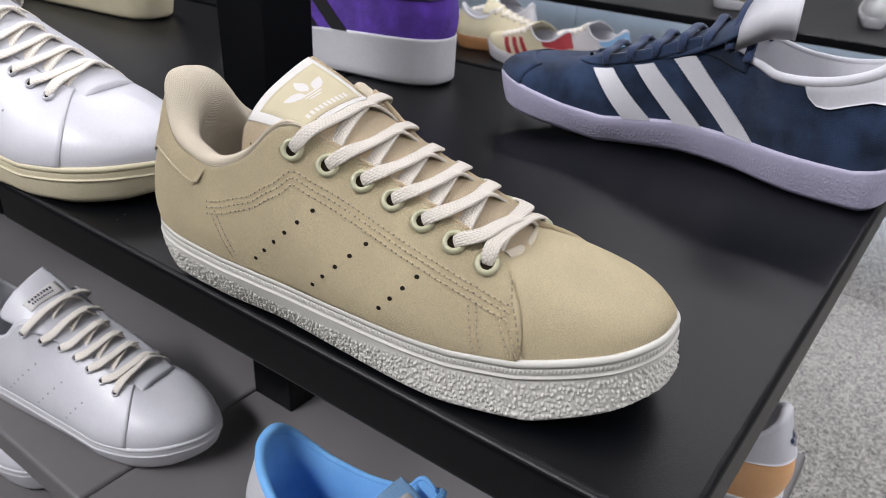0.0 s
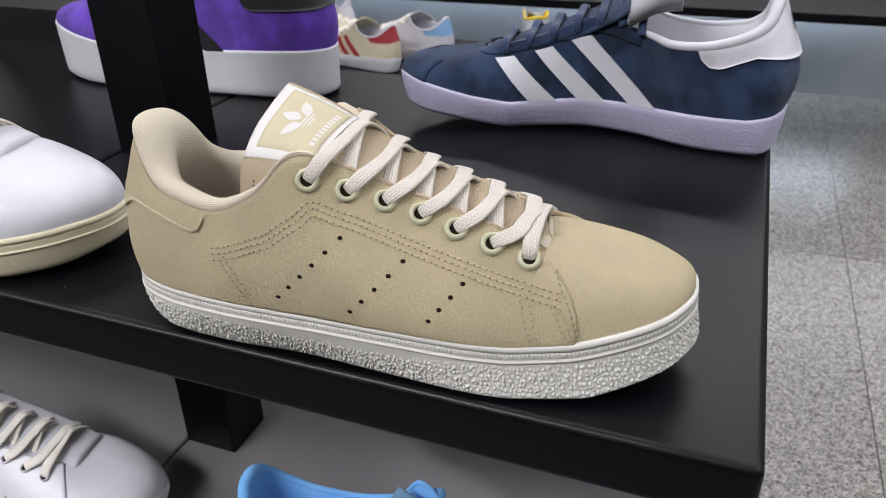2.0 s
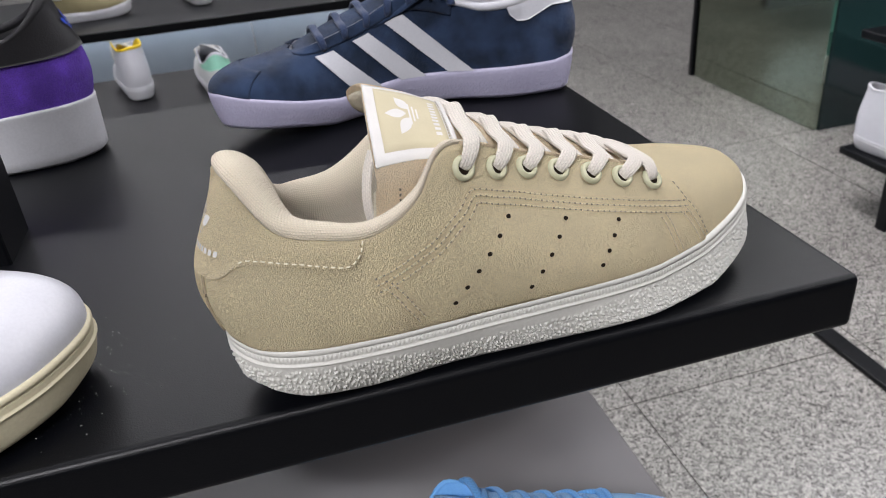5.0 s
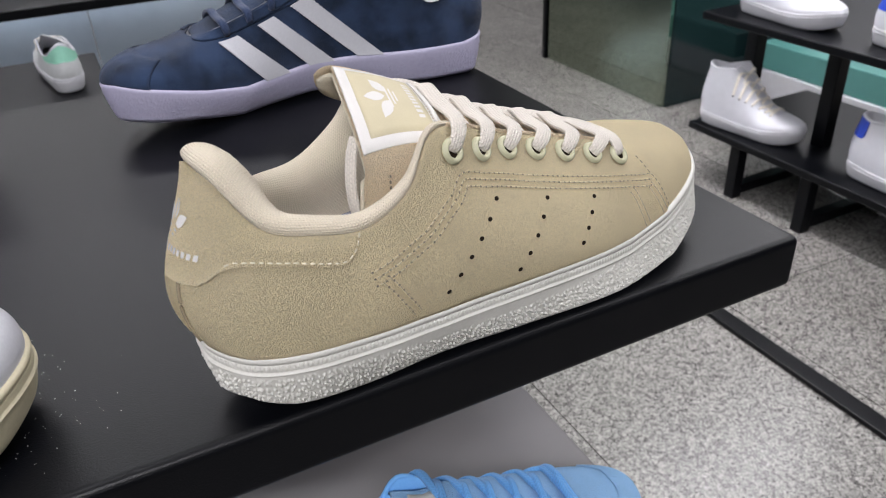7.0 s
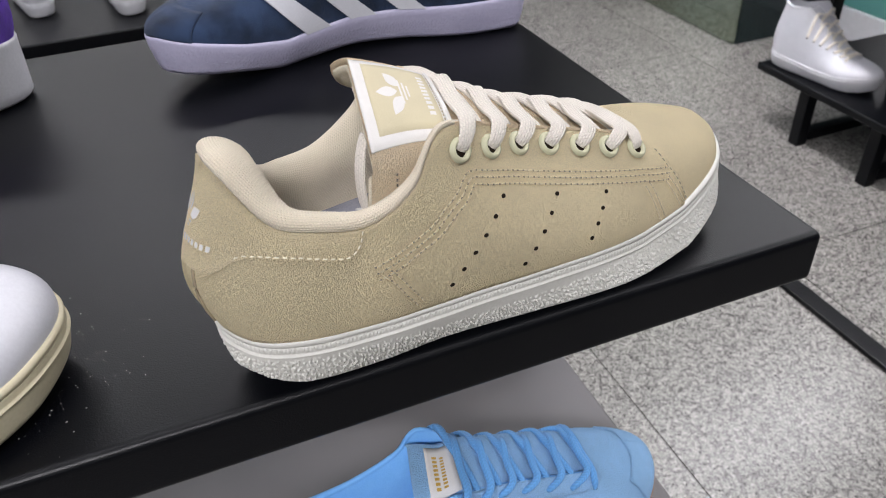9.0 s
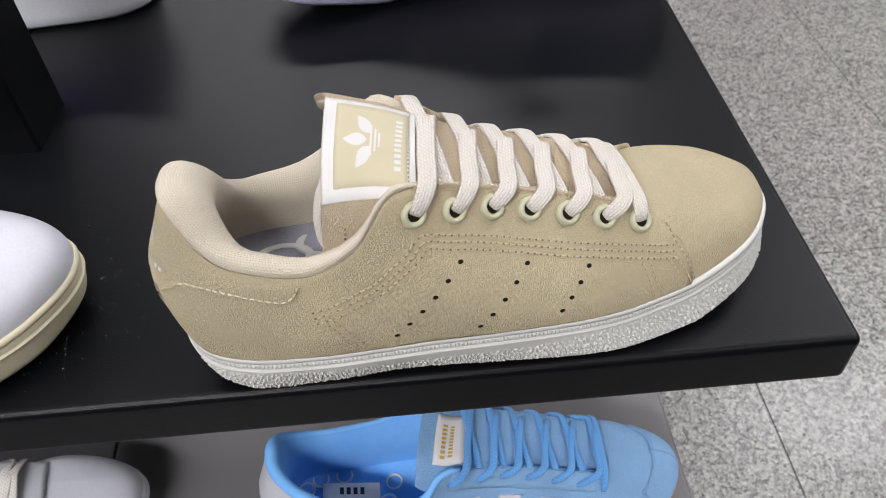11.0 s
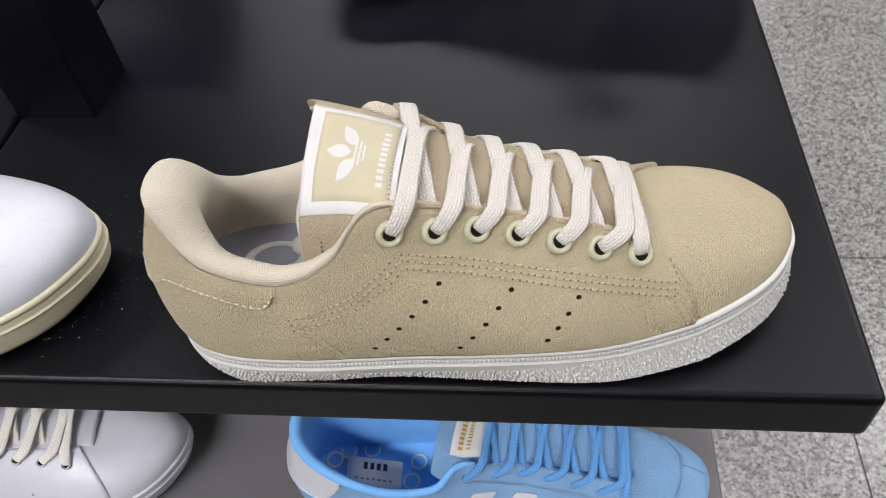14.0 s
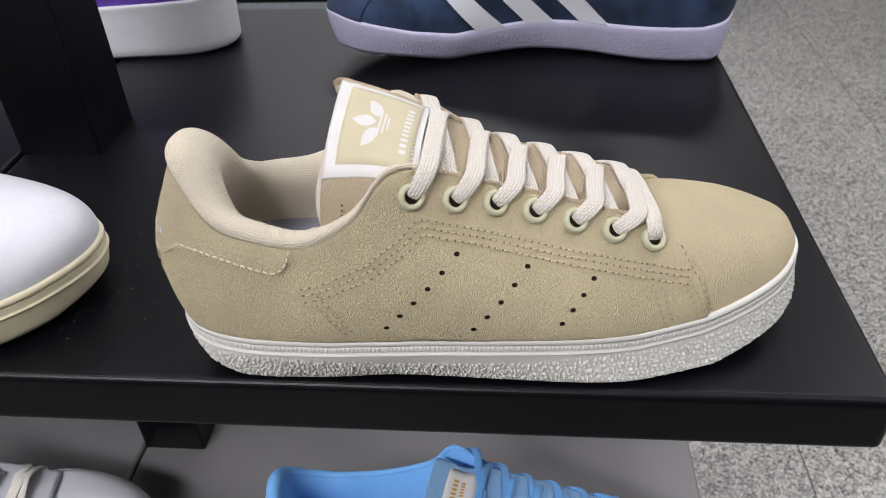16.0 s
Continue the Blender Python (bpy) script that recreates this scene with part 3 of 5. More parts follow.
def build_lining(last, ob, mat, n, insole_mat, pad=0.008, label=""):
    b, t, q = loop_ends(last, 0.93, n)
    mid = np.stack([b[:, 0], np.full(len(b), 0.002), b[:, 2]], -1)
    mid[:, 0] = np.clip(mid[:, 0], 0.06 * last.stretch, 0.23 * last.stretch)
    inw = (mid - b) * np.array([1, 1, 0])
    inw /= np.linalg.norm(inw, axis=1, keepdims=True) + 1e-6
    foot = b + inw * 0.009
    foot[:, 2] = 0.039 + last.sole_lift
    thick = np.interp(q, [0, 0.15, 0.4, 0.5, 1], [pad, pad * 0.8, 0.004, 0.0025, 0.0025])[:, None]
    up = np.array([0, 0, 1.0])
    rows = []
    for h in np.linspace(0, 1, 16):
        p1 = t + inw * thick * 1.9 - up * 0.016
        p2 = foot + up * 0.026 + inw * 0.003
        a = t + inw * thick * 0.5
        rows.append((1 - h) ** 3 * a + 3 * (1 - h) ** 2 * h * p1 + 3 * (1 - h) * h * h * p2 + h**3 * foot)
    v = np.stack(rows, 1)
    child("lining", mesh_of("lining", v.reshape(-1, 3), grid_faces(len(v), 16, False, True), mat), ob, label)
    k = len(v) // 2
    out = []
    for i in range(k + 1):
        a, c = v[i, -1], v[len(v) - 1 - i, -1]
        out += [a + (c - a) * f + up * (0.002 - 0.003 * 4 * f * (1 - f)) for f in np.linspace(0, 1, 9)]
    child("insole", mesh_of("insole", out, grid_faces(k + 1, 9), insole_mat), ob)


def build_padded_lining(last, ob, mat, n, insole_mat, label=""):
    """One textile sheet: rolled over the rim as a soft pad, thick at the heel, then down the inner wall to the insole."""
    b, t, q = loop_ends(last, 0.93, n)
    t = t.copy()
    mid = np.stack([np.clip(b[:, 0], 0.075, 0.23), np.full(len(b), 0.002), b[:, 2]], -1)
    inw = (mid - t) * np.array([1, 1, 0])
    inw /= np.linalg.norm(inw, axis=1, keepdims=True) + 1e-6
    wide = np.interp(q, [0, 0.08, 0.16, 0.3, 0.40, 0.455, 0.49, 1], [0.0158, 0.0155, 0.0135, 0.0108, 0.0072, 0.0050, 0.0026, 0.0024])[:, None]
    tall = np.interp(q, [0, 0.08, 0.16, 0.3, 0.40, 0.455, 0.49, 1], [0.0066, 0.0066, 0.0060, 0.0050, 0.0040, 0.0030, 0.0012, 0.0008])[:, None]
    bulge = np.interp(q, [0, 0.08, 0.2, 1], [0.0030, 0.0026, 0.0, 0.0])[:, None]
    foot = b + (mid - b) * np.array([1, 1, 0]) / (np.linalg.norm((mid - b) * np.array([1, 1, 0]), axis=1, keepdims=True) + 1e-6) * 0.009
    foot[:, 2] = np.interp(foot[:, 0], [0.095, 0.150], [0.054, 0.040])
    up = np.array([0, 0, 1.0])
    rows = [t + inw * wide / 2 * (1 - math.cos(a)) * 1.0 + up * tall * math.sin(a) - inw * (0.0016 + bulge) * math.sin(max(a, 0)) ** 0.7 for a in np.linspace(-0.35, 2.7, 16)]
    start, ahead = rows[-1], rows[-1] - rows[-2]
    ahead = ahead / (np.linalg.norm(ahead, axis=1, keepdims=True) + 1e-9)
    drop = (start[:, 2:] - foot[:, 2:])
    for h in np.linspace(0, 1, 18)[1:]:
        p1 = start + ahead * drop * 0.42
        p2 = foot + up * drop * 0.40 - inw * 0.002
        rows.append((1 - h) ** 3 * start + 3 * (1 - h) ** 2 * h * p1 + 3 * (1 - h) * h * h * p2 + h**3 * foot)
    v = np.stack(rows, 1)
    along = np.r_[0, np.cumsum(np.linalg.norm(np.diff(t, axis=0), axis=1))]
    across = np.concatenate([np.zeros((len(v), 1)), np.cumsum(np.linalg.norm(np.diff(v, axis=1), axis=2), axis=1)], 1)
    uv = np.stack([np.repeat(along[:, None], v.shape[1], 1), across], -1)
    child("collar_lining", mesh_of("collar_lining", v.reshape(-1, 3), grid_faces(len(v), v.shape[1], False, True), mat, uv.reshape(-1, 2)), ob, label)
    k = len(v) // 2
    out = []
    for i in range(k + 1):
        a, c = v[i, -1], v[len(v) - 1 - i, -1]
        out += [a + (c - a) * f + up * (0.002 - 0.003 * 4 * f * (1 - f)) for f in np.linspace(0, 1, 9)]
    child("insole", mesh_of("insole", out, grid_faces(k + 1, 9), insole_mat), ob, "grey textile insole")


def sweep(path, radius, sides=10, squash=1.0, caps=True):
    """Tube of changing radius; returns verts, faces."""
    path = np.asarray(path, float)
    n = len(path)
    t = np.gradient(path, axis=0)
    t /= np.linalg.norm(t, axis=1, keepdims=True) + 1e-9
    up = np.array([0, 0, 1.0])
    a = np.cross(t, up)
    a /= np.linalg.norm(a, axis=1, keepdims=True) + 1e-9
    b = np.cross(a, t)
    r = np.broadcast_to(np.asarray(radius, float), (n,))
    v = [path[i] + r[i] * (math.cos(w) * a[i] + squash * math.sin(w) * b[i]) for i in range(n) for w in np.linspace(0, 2 * math.pi, sides, endpoint=False)]
    f = [(i * sides + j, i * sides + (j + 1) % sides, (i + 1) * sides + (j + 1) % sides, (i + 1) * sides + j) for i in range(n - 1) for j in range(sides)]
    if caps:
        f += [tuple(range(sides))[::-1], tuple((n - 1) * sides + j for j in range(sides))]
    return v, f


def build_collar(last, ob, mat, n, q1=0.482, size=1.0, label=""):
    b, t, q = loop_ends(last, q1, n)
    inw = np.array([0.09 * last.stretch, 0.002, 0]) - t * np.array([1, 1, 0])
    inw[:, 2] = 0
    inw /= np.linalg.norm(inw, axis=1, keepdims=True)
    r = np.interp(q, [0, 0.08, 0.2, 0.33, 0.43, 0.47, 0.482], [0.0064, 0.0060, 0.0047, 0.0039, 0.0033, 0.0028, 0.0012]) * size
    r[: n - 1] *= np.interp(q[: n - 1], [0, 0.12], [1, 0.7])
    v, f = sweep(t + inw * r[:, None] * 0.55 - np.array([0, 0, 1.0]) * r[:, None] * 0.35, r, 12, 1.15)
    child("collar", mesh_of("collar", v, f, mat), ob, label)


def tongue_point(last, a, b, off=0.0):
    r = spline(last.tongue, a)
    b = np.asarray(b, float)
    curl = 0.085 * np.clip(b - 0.86, 0, 1) ** 2
    droop = r[..., 5] * np.minimum(np.abs(b), 1) ** 2.5 - r[..., 4] * b + curl
    z = 0.036 + (r[..., 2] - 0.036) * last.rise + last.sole_lift - droop + off + last.ankle * np.clip(1 - r[..., 0] / 0.2, 0, 1)
    top = np.clip((0.135 - r[..., 0]) / 0.02, 0, 1)
    near = np.clip(-b - 0.15, 0, 1)
    z = z - 0.0105 * near**2 * top + last.tongue_lift * top + last.tongue_rise
    return np.stack([(r[..., 0] + 0.005 * b * top - 0.024 * np.clip(b - 0.86, 0, 1) * top + last.throat) * last.stretch, r[..., 1] + b * r[..., 3] - 0.0035 * near * top, z], -1)


def tongue_height(last, x, y):
    """Height of the tongue's face over a place between the flaps."""
    a = np.linspace(0, 1, 200)
    p = tongue_point(last, a, np.zeros(200))
    k = int(np.argmin(np.abs(p[:, 0] - x)))
    r = spline(last.tongue, a[k])
    return float(tongue_point(last, a[k], np.clip((y - r[1]) / r[3], -0.9, 0.9))[2])


def slab(fn, nu, nv, thick, flip=False):
    """Closed sheet: fn(u, v, off) for u, v in 0..1 at the top (off 0) and at -thick."""
    u, v = np.meshgrid(np.linspace(0, 1, nu), np.linspace(0, 1, nv), indexing="ij")
    top, bot = fn(u, v, 0 * u), fn(u, v, 0 * u - thick)
    n = nu * nv
    f = grid_faces(nu, nv, False, flip) + [tuple(i + n for i in g) for g in grid_faces(nu, nv, False, not flip)]
    ring = [i * nv for i in range(nu)] + [(nu - 1) * nv + j for j in range(1, nv)] + [i * nv + nv - 1 for i in range(nu - 2, -1, -1)] + [j for j in range(nv - 2, 0, -1)]
    for a, c in zip(ring, ring[1:] + ring[:1]):
        g = (a, a + n, c + n, c)
        f.append(g if not flip else g[::-1])
    return np.concatenate([top.reshape(-1, 3), bot.reshape(-1, 3)]), f


def build_tongue(last, ob, mat, label="", lift=0.0, low=False, end=1.0, hang=0.0, far=1.0, thick=0.0055, name="tongue", start=0.0):
    """Tongue sheet; hang lets the outer edge of its top drop into the shoe, far widens its inner edge."""
    def fn(u, v, off):
        u = start + (1 - start) * u
        rim = 1 - np.maximum(np.abs(2 * v - 1) ** 8, np.clip((u - 0.94) / 0.06, 0, 1) ** 2)
        tip = np.clip((u - 0.86) / 0.14, 0, 1)
        top = np.clip((u - 0.48) / 0.16, 0, 1)
        top = top * top * (3 - 2 * top)
        s = np.clip((0.25 - v) / 0.25, 0, 1) if hang else 0 * v
        w = np.clip((v - 0.25) / 0.75, 0, 1) if hang else v
        b = (-1 + (1 + 1 + (far - 1) * top) * w) * (1 - 0.10 * tip**3)
        o = off * (0.35 + 0.65 * rim) + lift - 0.001 * (1 - rim)
        k = np.clip(s * 4, 0, 1)
        p = tongue_point(last, u * end, b, o * (1 - k))
        p[..., 1] += -o * k - 0.0020 * np.sin(np.clip(s * 2, 0, 1) * 1.57) * top
        p[..., 2] -= s * (0.004 + hang * top)
        p[..., 0] -= s * 0.004 * top
        return p
    last.tongue_sheet = fn
    v, f = slab(fn, 20 if low else 48, 12 if low else 40, thick)
    return child(name, mesh_of(name, v, f, mat), ob, label)


def tongue_patch(last, a0, a1, b0, b1, off, thick, n=10):
    def fn(u, v, o):
        return tongue_point(last, a0 + (a1 - a0) * u, b0 + (b1 - b0) * v, off + o)
    return slab(fn, n, n, thick)


def surface_patch(last, side, fn, off, nu=16, nv=8, thick=0.0012):
    """Sheet laid on the upper: fn(u, v) gives (q, h)."""
    def at(u, v, o):
        q, h = fn(u, v)
        return last.over(side, q, h, off + o)
    return slab(at, nu, nv, thick, flip=side == 1)


def quad_on(last, side, corners, levels=7):
    """A straight-edged region given by its (x, z) corners, as a (u, v) map to (q, h)."""
    a, b, c, d = (np.array(p) for p in corners)
    t = np.linspace(0, 1, levels)
    pin = lambda p: last.pin(side, p[0] * last.stretch, p[1] + last.sole_lift)
    left, right = np.array([pin(a + (d - a) * k) for k in t]), np.array([pin(b + (c - b) * k) for k in t])
    def fn(u, v):
        p = spline(left, v) * (1 - u[..., None]) + spline(right, v) * u[..., None]
        return p[..., 0], p[..., 1]
    return fn


def line_on(last, side, pts, n=60):
    """Even points and normals along a polyline of (x, z) on the upper."""
    c = np.array([last.pin(side, x * last.stretch, z + last.sole_lift) for x, z in pts])
    t = np.linspace(0, 1, 300)
    qh = spline(c, t)
    p = last.point(side, qh[:, 0], np.clip(qh[:, 1], 0.002, 1))
    s = np.r_[0, np.cumsum(np.linalg.norm(np.diff(p, axis=0), axis=1))]
    return qh, p, s


def stitches(last, ob, side, pts, mat, name="stitching", pitch=0.0031, dash=0.0020, wide=0.0007, off=0.0012, shift=0.0, height=0.0005, phase=0.5):
    qh, p, s = line_on(last, side, pts)
    v, f = [], []
    for d in np.arange(pitch * phase, s[-1], pitch):
        i = int(np.searchsorted(s, d))
        i = min(max(i, 1), len(p) - 2)
        tan = p[i + 1] - p[i - 1]
        tan /= np.linalg.norm(tan) + 1e-9
        nrm = last.normal(side, qh[i, 0], qh[i, 1])
        lat = np.cross(nrm, tan)
        c = p[i] + nrm * off + lat * shift
        k = len(v)
        for a, b_, h in ((-1, -0.5, 0), (1, -0.5, 0), (1, 0.5, 0), (-1, 0.5, 0), (-0.6, -0.35, 1), (0.6, -0.35, 1), (0.6, 0.35, 1), (-0.6, 0.35, 1)):
            v.append(c + tan * a * dash / 2 + lat * b_ * wide + nrm * (h * height - 0.0003))
        f += [(k + 4, k + 5, k + 6, k + 7), (k, k + 1, k + 5, k + 4), (k + 1, k + 2, k + 6, k + 5), (k + 2, k + 3, k + 7, k + 6), (k + 3, k, k + 4, k + 7)]
    return child(name, mesh_of(name, v, f, mat), ob)


def frame_at(p, n, tangent=(1, 0, 0)):
    z = Vector(n).normalized()
    x = Vector(tangent)
    x = (x - z * x.dot(z)).normalized()
    y = z.cross(x)
    m = Matrix.Identity(4)
    for k in range(3):
        m[k][0], m[k][1], m[k][2], m[k][3] = x[k], y[k], z[k], p[k]
    return m


def ring_mesh(name, mat, r0, r1, height, n=28):
    v, f = [], []
    prof = [(r0, -0.001), (r0, height * 0.55), (r0 + (r1 - r0) * 0.25, height * 0.95), (r0 + (r1 - r0) * 0.55, height), (r1 - (r1 - r0) * 0.15, height * 0.65), (r1, 0.0)]
    for k in range(n):
        w = 2 * math.pi * k / n
        v += [(r * math.cos(w), r * math.sin(w), z) for r, z in prof]
    m = len(prof)
    f = [(k * m + j, ((k + 1) % n) * m + j, ((k + 1) % n) * m + j + 1, k * m + j + 1) for k in range(n) for j in range(m - 1)]
    return mesh_of(name, v, [g[::-1] for g in f], mat)


def disc_mesh(name, mat, r, n=14, squash=1.0):
    v = [(0, 0, 0)] + [(r * math.cos(2 * math.pi * k / n), squash * r * math.sin(2 * math.pi * k / n), 0) for k in range(n)]
    return mesh_of(name, v, [(0, 1 + k, 1 + (k + 1) % n) for k in range(n)], mat)


def ribbon(name, path, normals, width, thick, mat, ob, steps=34):
    """Flat cord along a smooth path; width may change from knot to knot."""
    t = np.linspace(0, 1, steps)
    p, nn, w = spline(path, t), spline(normals, t), spline(np.asarray(width, float)[:, None], t)[:, 0]
    tan = np.gradient(p, axis=0)
    tan /= np.linalg.norm(tan, axis=1, keepdims=True) + 1e-9
    lat = np.cross(nn, tan)
    lat /= np.linalg.norm(lat, axis=1, keepdims=True) + 1e-9
    up = np.cross(tan, lat)
    s = np.r_[0, np.cumsum(np.linalg.norm(np.diff(p, axis=0), axis=1))]
    prof = [(-0.5, 0), (-0.44, 0.36), (-0.25, 0.5), (0, 0.55), (0.25, 0.5), (0.44, 0.36), (0.5, 0), (0.44, -0.36), (0, -0.5), (-0.44, -0.36)]
    v, uv = [], []
    for i in range(steps):
        for a, b in prof:
            v.append(p[i] + lat[i] * a * w[i] + up[i] * b * thick)
            uv.append((s[i], a * w[i]))
    m = len(prof)
    f = [(i * m + j, i * m + (j + 1) % m, (i + 1) * m + (j + 1) % m, (i + 1) * m + j) for i in range(steps - 1) for j in range(m)]
    f += [tuple(range(m))[::-1], tuple((steps - 1) * m + j for j in range(m))]
    return child(name, mesh_of(name, v, [g[::-1] for g in f], mat, uv), ob)


def lacing(last, ob, mat, eyelet_mat, holes=7, x0=0.1139, x1=0.2171, z0=0.0985, z1=0.0675, width=0.0088, thick=0.0020, rings=True, ring=(0.0031, 0.0058), skin=0.0, bars_only=False, far_skin=None):
    """Eyelets on both flaps and flat laces that pass over each flap into them, crossing on the tongue."""
    eye = [[], []]
    ring_me = ring_mesh("eyelet", eyelet_mat, ring[0], ring[1], 0.0020) if rings else None
    hole_me = disc_mesh("eyelet_hole", M["hole"], ring[0] + 0.0003 if rings else 0.0022)
    for side in (0, 1):
        for i in range(holes):
            f = i / (holes - 1)
            q, h = last.pin(side, (x0 + last.throat + (x1 - x0) * f) * last.stretch, (z0 + (z1 - z0) * f) + last.sole_lift if last.rise == 1 else 0.036 + (z0 + (z1 - z0) * f - 0.036) * last.rise + last.sole_lift)
            if side == 1:
                q, h = eye[0][i][0], eye[0][i][1]
            p, n = last.over(side, q, h, 0.0006 + (far_skin if side and far_skin else skin)), last.normal(side, q, h)
            eye[side].append((q, h, p, n))
            if rings:
                child("eyelet", ring_me, ob, "", frame_at(p, n))
            child("eyelet_hole", hole_me, ob, "", frame_at(p + n * 0.0002, n))
    up = np.array([0, 0, 1.0])
    for i in range(holes):
        for side in (1, 0):
            q, h, p, n = eye[side][i]
            rim = last.point(side, q, 1.0) + n * skin
            last_row = bars_only or i == holes - 1
            if last_row and side == 1:
                continue
            j = i if last_row else i + 1
            oq = eye[1 - side][j][0]
            other = last.point(1 - side, oq, 1.0)
            rim = last.point(side, q + 0.5 * (oq - q), 1.0) + n * (far_skin if side and far_skin else skin)
            over = 0.0036 if side == 0 else 0.0016
            c1 = rim + (other - rim) * 0.33 + up * (over + 0.0006)
            c2 = rim + (other - rim) * 0.66 + up * (over + 0.0002)
            for c, lift in ((c1, 0.0030 if side == 0 else 0.0022), (c2, 0.0042 if side == 0 else 0.0014)):
                c[2] = max(c[2], tongue_height(last, c[0], c[1]) + lift)
            n1 = (n + up) / np.linalg.norm(n + up)
            if last_row:
                oq, oh, op, on = eye[1][i]
                orim = last.point(1, oq, 1.0)
                path = [p - n * 0.004, p + n * 0.0016 + (rim - p) * 0.15, rim + n1 * 0.0024, c1, c2 + up * 0.0006, orim + up * 0.0036, op + on * 0.0016, op - on * 0.004]
                nrm = [n, n, n1, up, up, up, on, on]
                wid = [0.5, 0.8, 1, 1, 1, 1, 0.8, 0.5]
            else:
                end = other + (other - rim) * 0.05 - up * 0.0090
                path = [p - n * 0.004, p + n * 0.0016 + (rim - p) * 0.15, rim + n1 * 0.0024, c1, c2, other + (rim - other) * 0.06 - up * (0.0016 if side else -0.0006), end]
                nrm = [n, n, n1, up, up, up, up]
                wid = [0.5, 0.8, 1, 1, 1, 1, 1]
            ribbon("lace", path, nrm, [w * width for w in wid], thick, mat, ob)
    return eye


def mark_petals(fn, ob, mat, size, name="emblem"):
    """Plain three-leaf shape with bars, laid on a sheet by fn(x, y) in metres."""
    v, f = [], []
    for ang, ln in ((90, 1.0), (142, 0.92), (38, 0.92)):
        k = len(v)
        c, s = math.cos(radians(ang)), math.sin(radians(ang))
        n = 9
        for i in range(n):
            t = i / (n - 1)
            w = 0.15 * math.sin(math.pi * t**0.85) * size
            d = (0.20 + 0.58 * t * ln) * size
            for sgn in (-1, 1):
                v.append(fn(d * c - sgn * w * s, d * s + sgn * w * c))
        f += [(k + 2 * i, k + 2 * i + 1, k + 2 * i + 3, k + 2 * i + 2) for i in range(n - 1)]
    for r in range(3):
        k = len(v)
        y = (0.10 - 0.12 * r) * size
        w = (0.36 - 0.09 * r) * size
        v += [fn(-w, y - 0.028 * size), fn(w, y - 0.028 * size), fn(w, y + 0.028 * size), fn(-w, y + 0.028 * size)]
        f.append((k, k + 1, k + 2, k + 3))
    return child(name, mesh_of(name, v, f, mat), ob)


def bars(fn, ob, mat, x0, x1, y0, y1, count, name="lettering"):
    """Unreadable or brand lettering as plain bars."""
    v, f = [], []
    for i in range(count):
        a, b = x0 + (x1 - x0) * (i + 0.12) / count, x0 + (x1 - x0) * (i + 0.72) / count
        k = len(v)
        v += [fn(a, y0), fn(b, y0), fn(b, y1), fn(a, y1)]
        f.append((k, k + 1, k + 2, k + 3))
    return child(name, mesh_of(name, v, f, mat), ob)


def heel_tab(last, ob, mat, x_front, z_low, z_front, off=0.0011, name="heel_tab", label="", edge_line=None):
    """Panel round the heel from the rim down; its lower edge rises to the rim at the front."""
    n, m = (60, 10) if edge_line else (26, 10)
    q_end = last.pin(0, x_front * last.stretch, z_front + last.sole_lift)[0]
    rows = []
    for side in (1, 0):
        q = np.linspace(0, q_end, n)
        xs = last.point(side, q, 0.6)[:, 0]
        low = []
        for i, (a, x) in enumerate(zip(q, xs)):
            h = np.linspace(0.05, 1, 400)
            z = last.point(side, np.full(400, a), h)[:, 2]
            t = i / (n - 1)
            zl = z_low + 0.003 * max(0, 1 - t * 3) + last.sole_lift
            zl += (z_front - z_low) * np.clip((t - 0.86) / 0.14, 0, 1) ** 2
            if edge_line:
                xh = last.point(side, np.full(400, a), h)[:, 0]
                zl = z[int(np.argmin(np.abs(z - np.interp(xh, *zip(*edge_line)))))]
            low.append(np.interp(zl, z, h))
        if side == 0:
            edge = last.over(0, q, np.array(low) + 0.035, np.zeros(n))
            last.tab_line = [(p[0], p[2]) for p in edge[::2] if p[0] > (0.011 if edge_line else 0)] + [(edge[-1][0] - 0.0005, edge[-1][2] + 0.006)]
        Q = np.repeat(q[:, None], m, 1)
        Hh = np.array(low)[:, None] + (0.985 - np.array(low))[:, None] * np.linspace(0, 1, m)[None]
        top = last.over(side, Q, Hh, off * np.clip((1.0 - Hh) / 0.10, 0.1, 1) if edge_line else np.full(Q.shape, off))
        bot = last.point(side, Q, Hh)
        rows.append((top, bot))
    top = np.concatenate([rows[0][0][:0:-1], rows[1][0]])
    bot = np.concatenate([rows[0][1][:0:-1], rows[1][1]])
    k = len(top)
    mid = n - 1
    top[mid] = (top[mid - 1] + top[mid + 1]) / 2 - np.array([0.0006, 0, 0])
    v = np.concatenate([top.reshape(-1, 3), bot.reshape(-1, 3)])
    t = k * m
    f = grid_faces(k, m)
    f += [(i * m, i * m + t, (i + 1) * m + t, (i + 1) * m)[::-1] for i in range(k - 1)]
    f += [(j, j + 1, j + 1 + t, j + t)[::-1] for j in range(m - 1)] + [((k - 1) * m + j, (k - 1) * m + j + t, (k - 1) * m + j + 1 + t, (k - 1) * m + j + 1)[::-1] for j in range(m - 1)]
    return child(name, mesh_of(name, v, f, mat), ob, label)


# ---- setting ----
FLOOR_Z, SHELF_Z, TIER = -0.05, 0.801, 0.331


def plane_box(name, x0, x1, y0, y1, z0, z1, mat, label, category):
    ob = part(name, box_bm(x0, x1, y0, y1, z0, z1), mat, None)
    return tagged(ob, label, category, kind="structure")


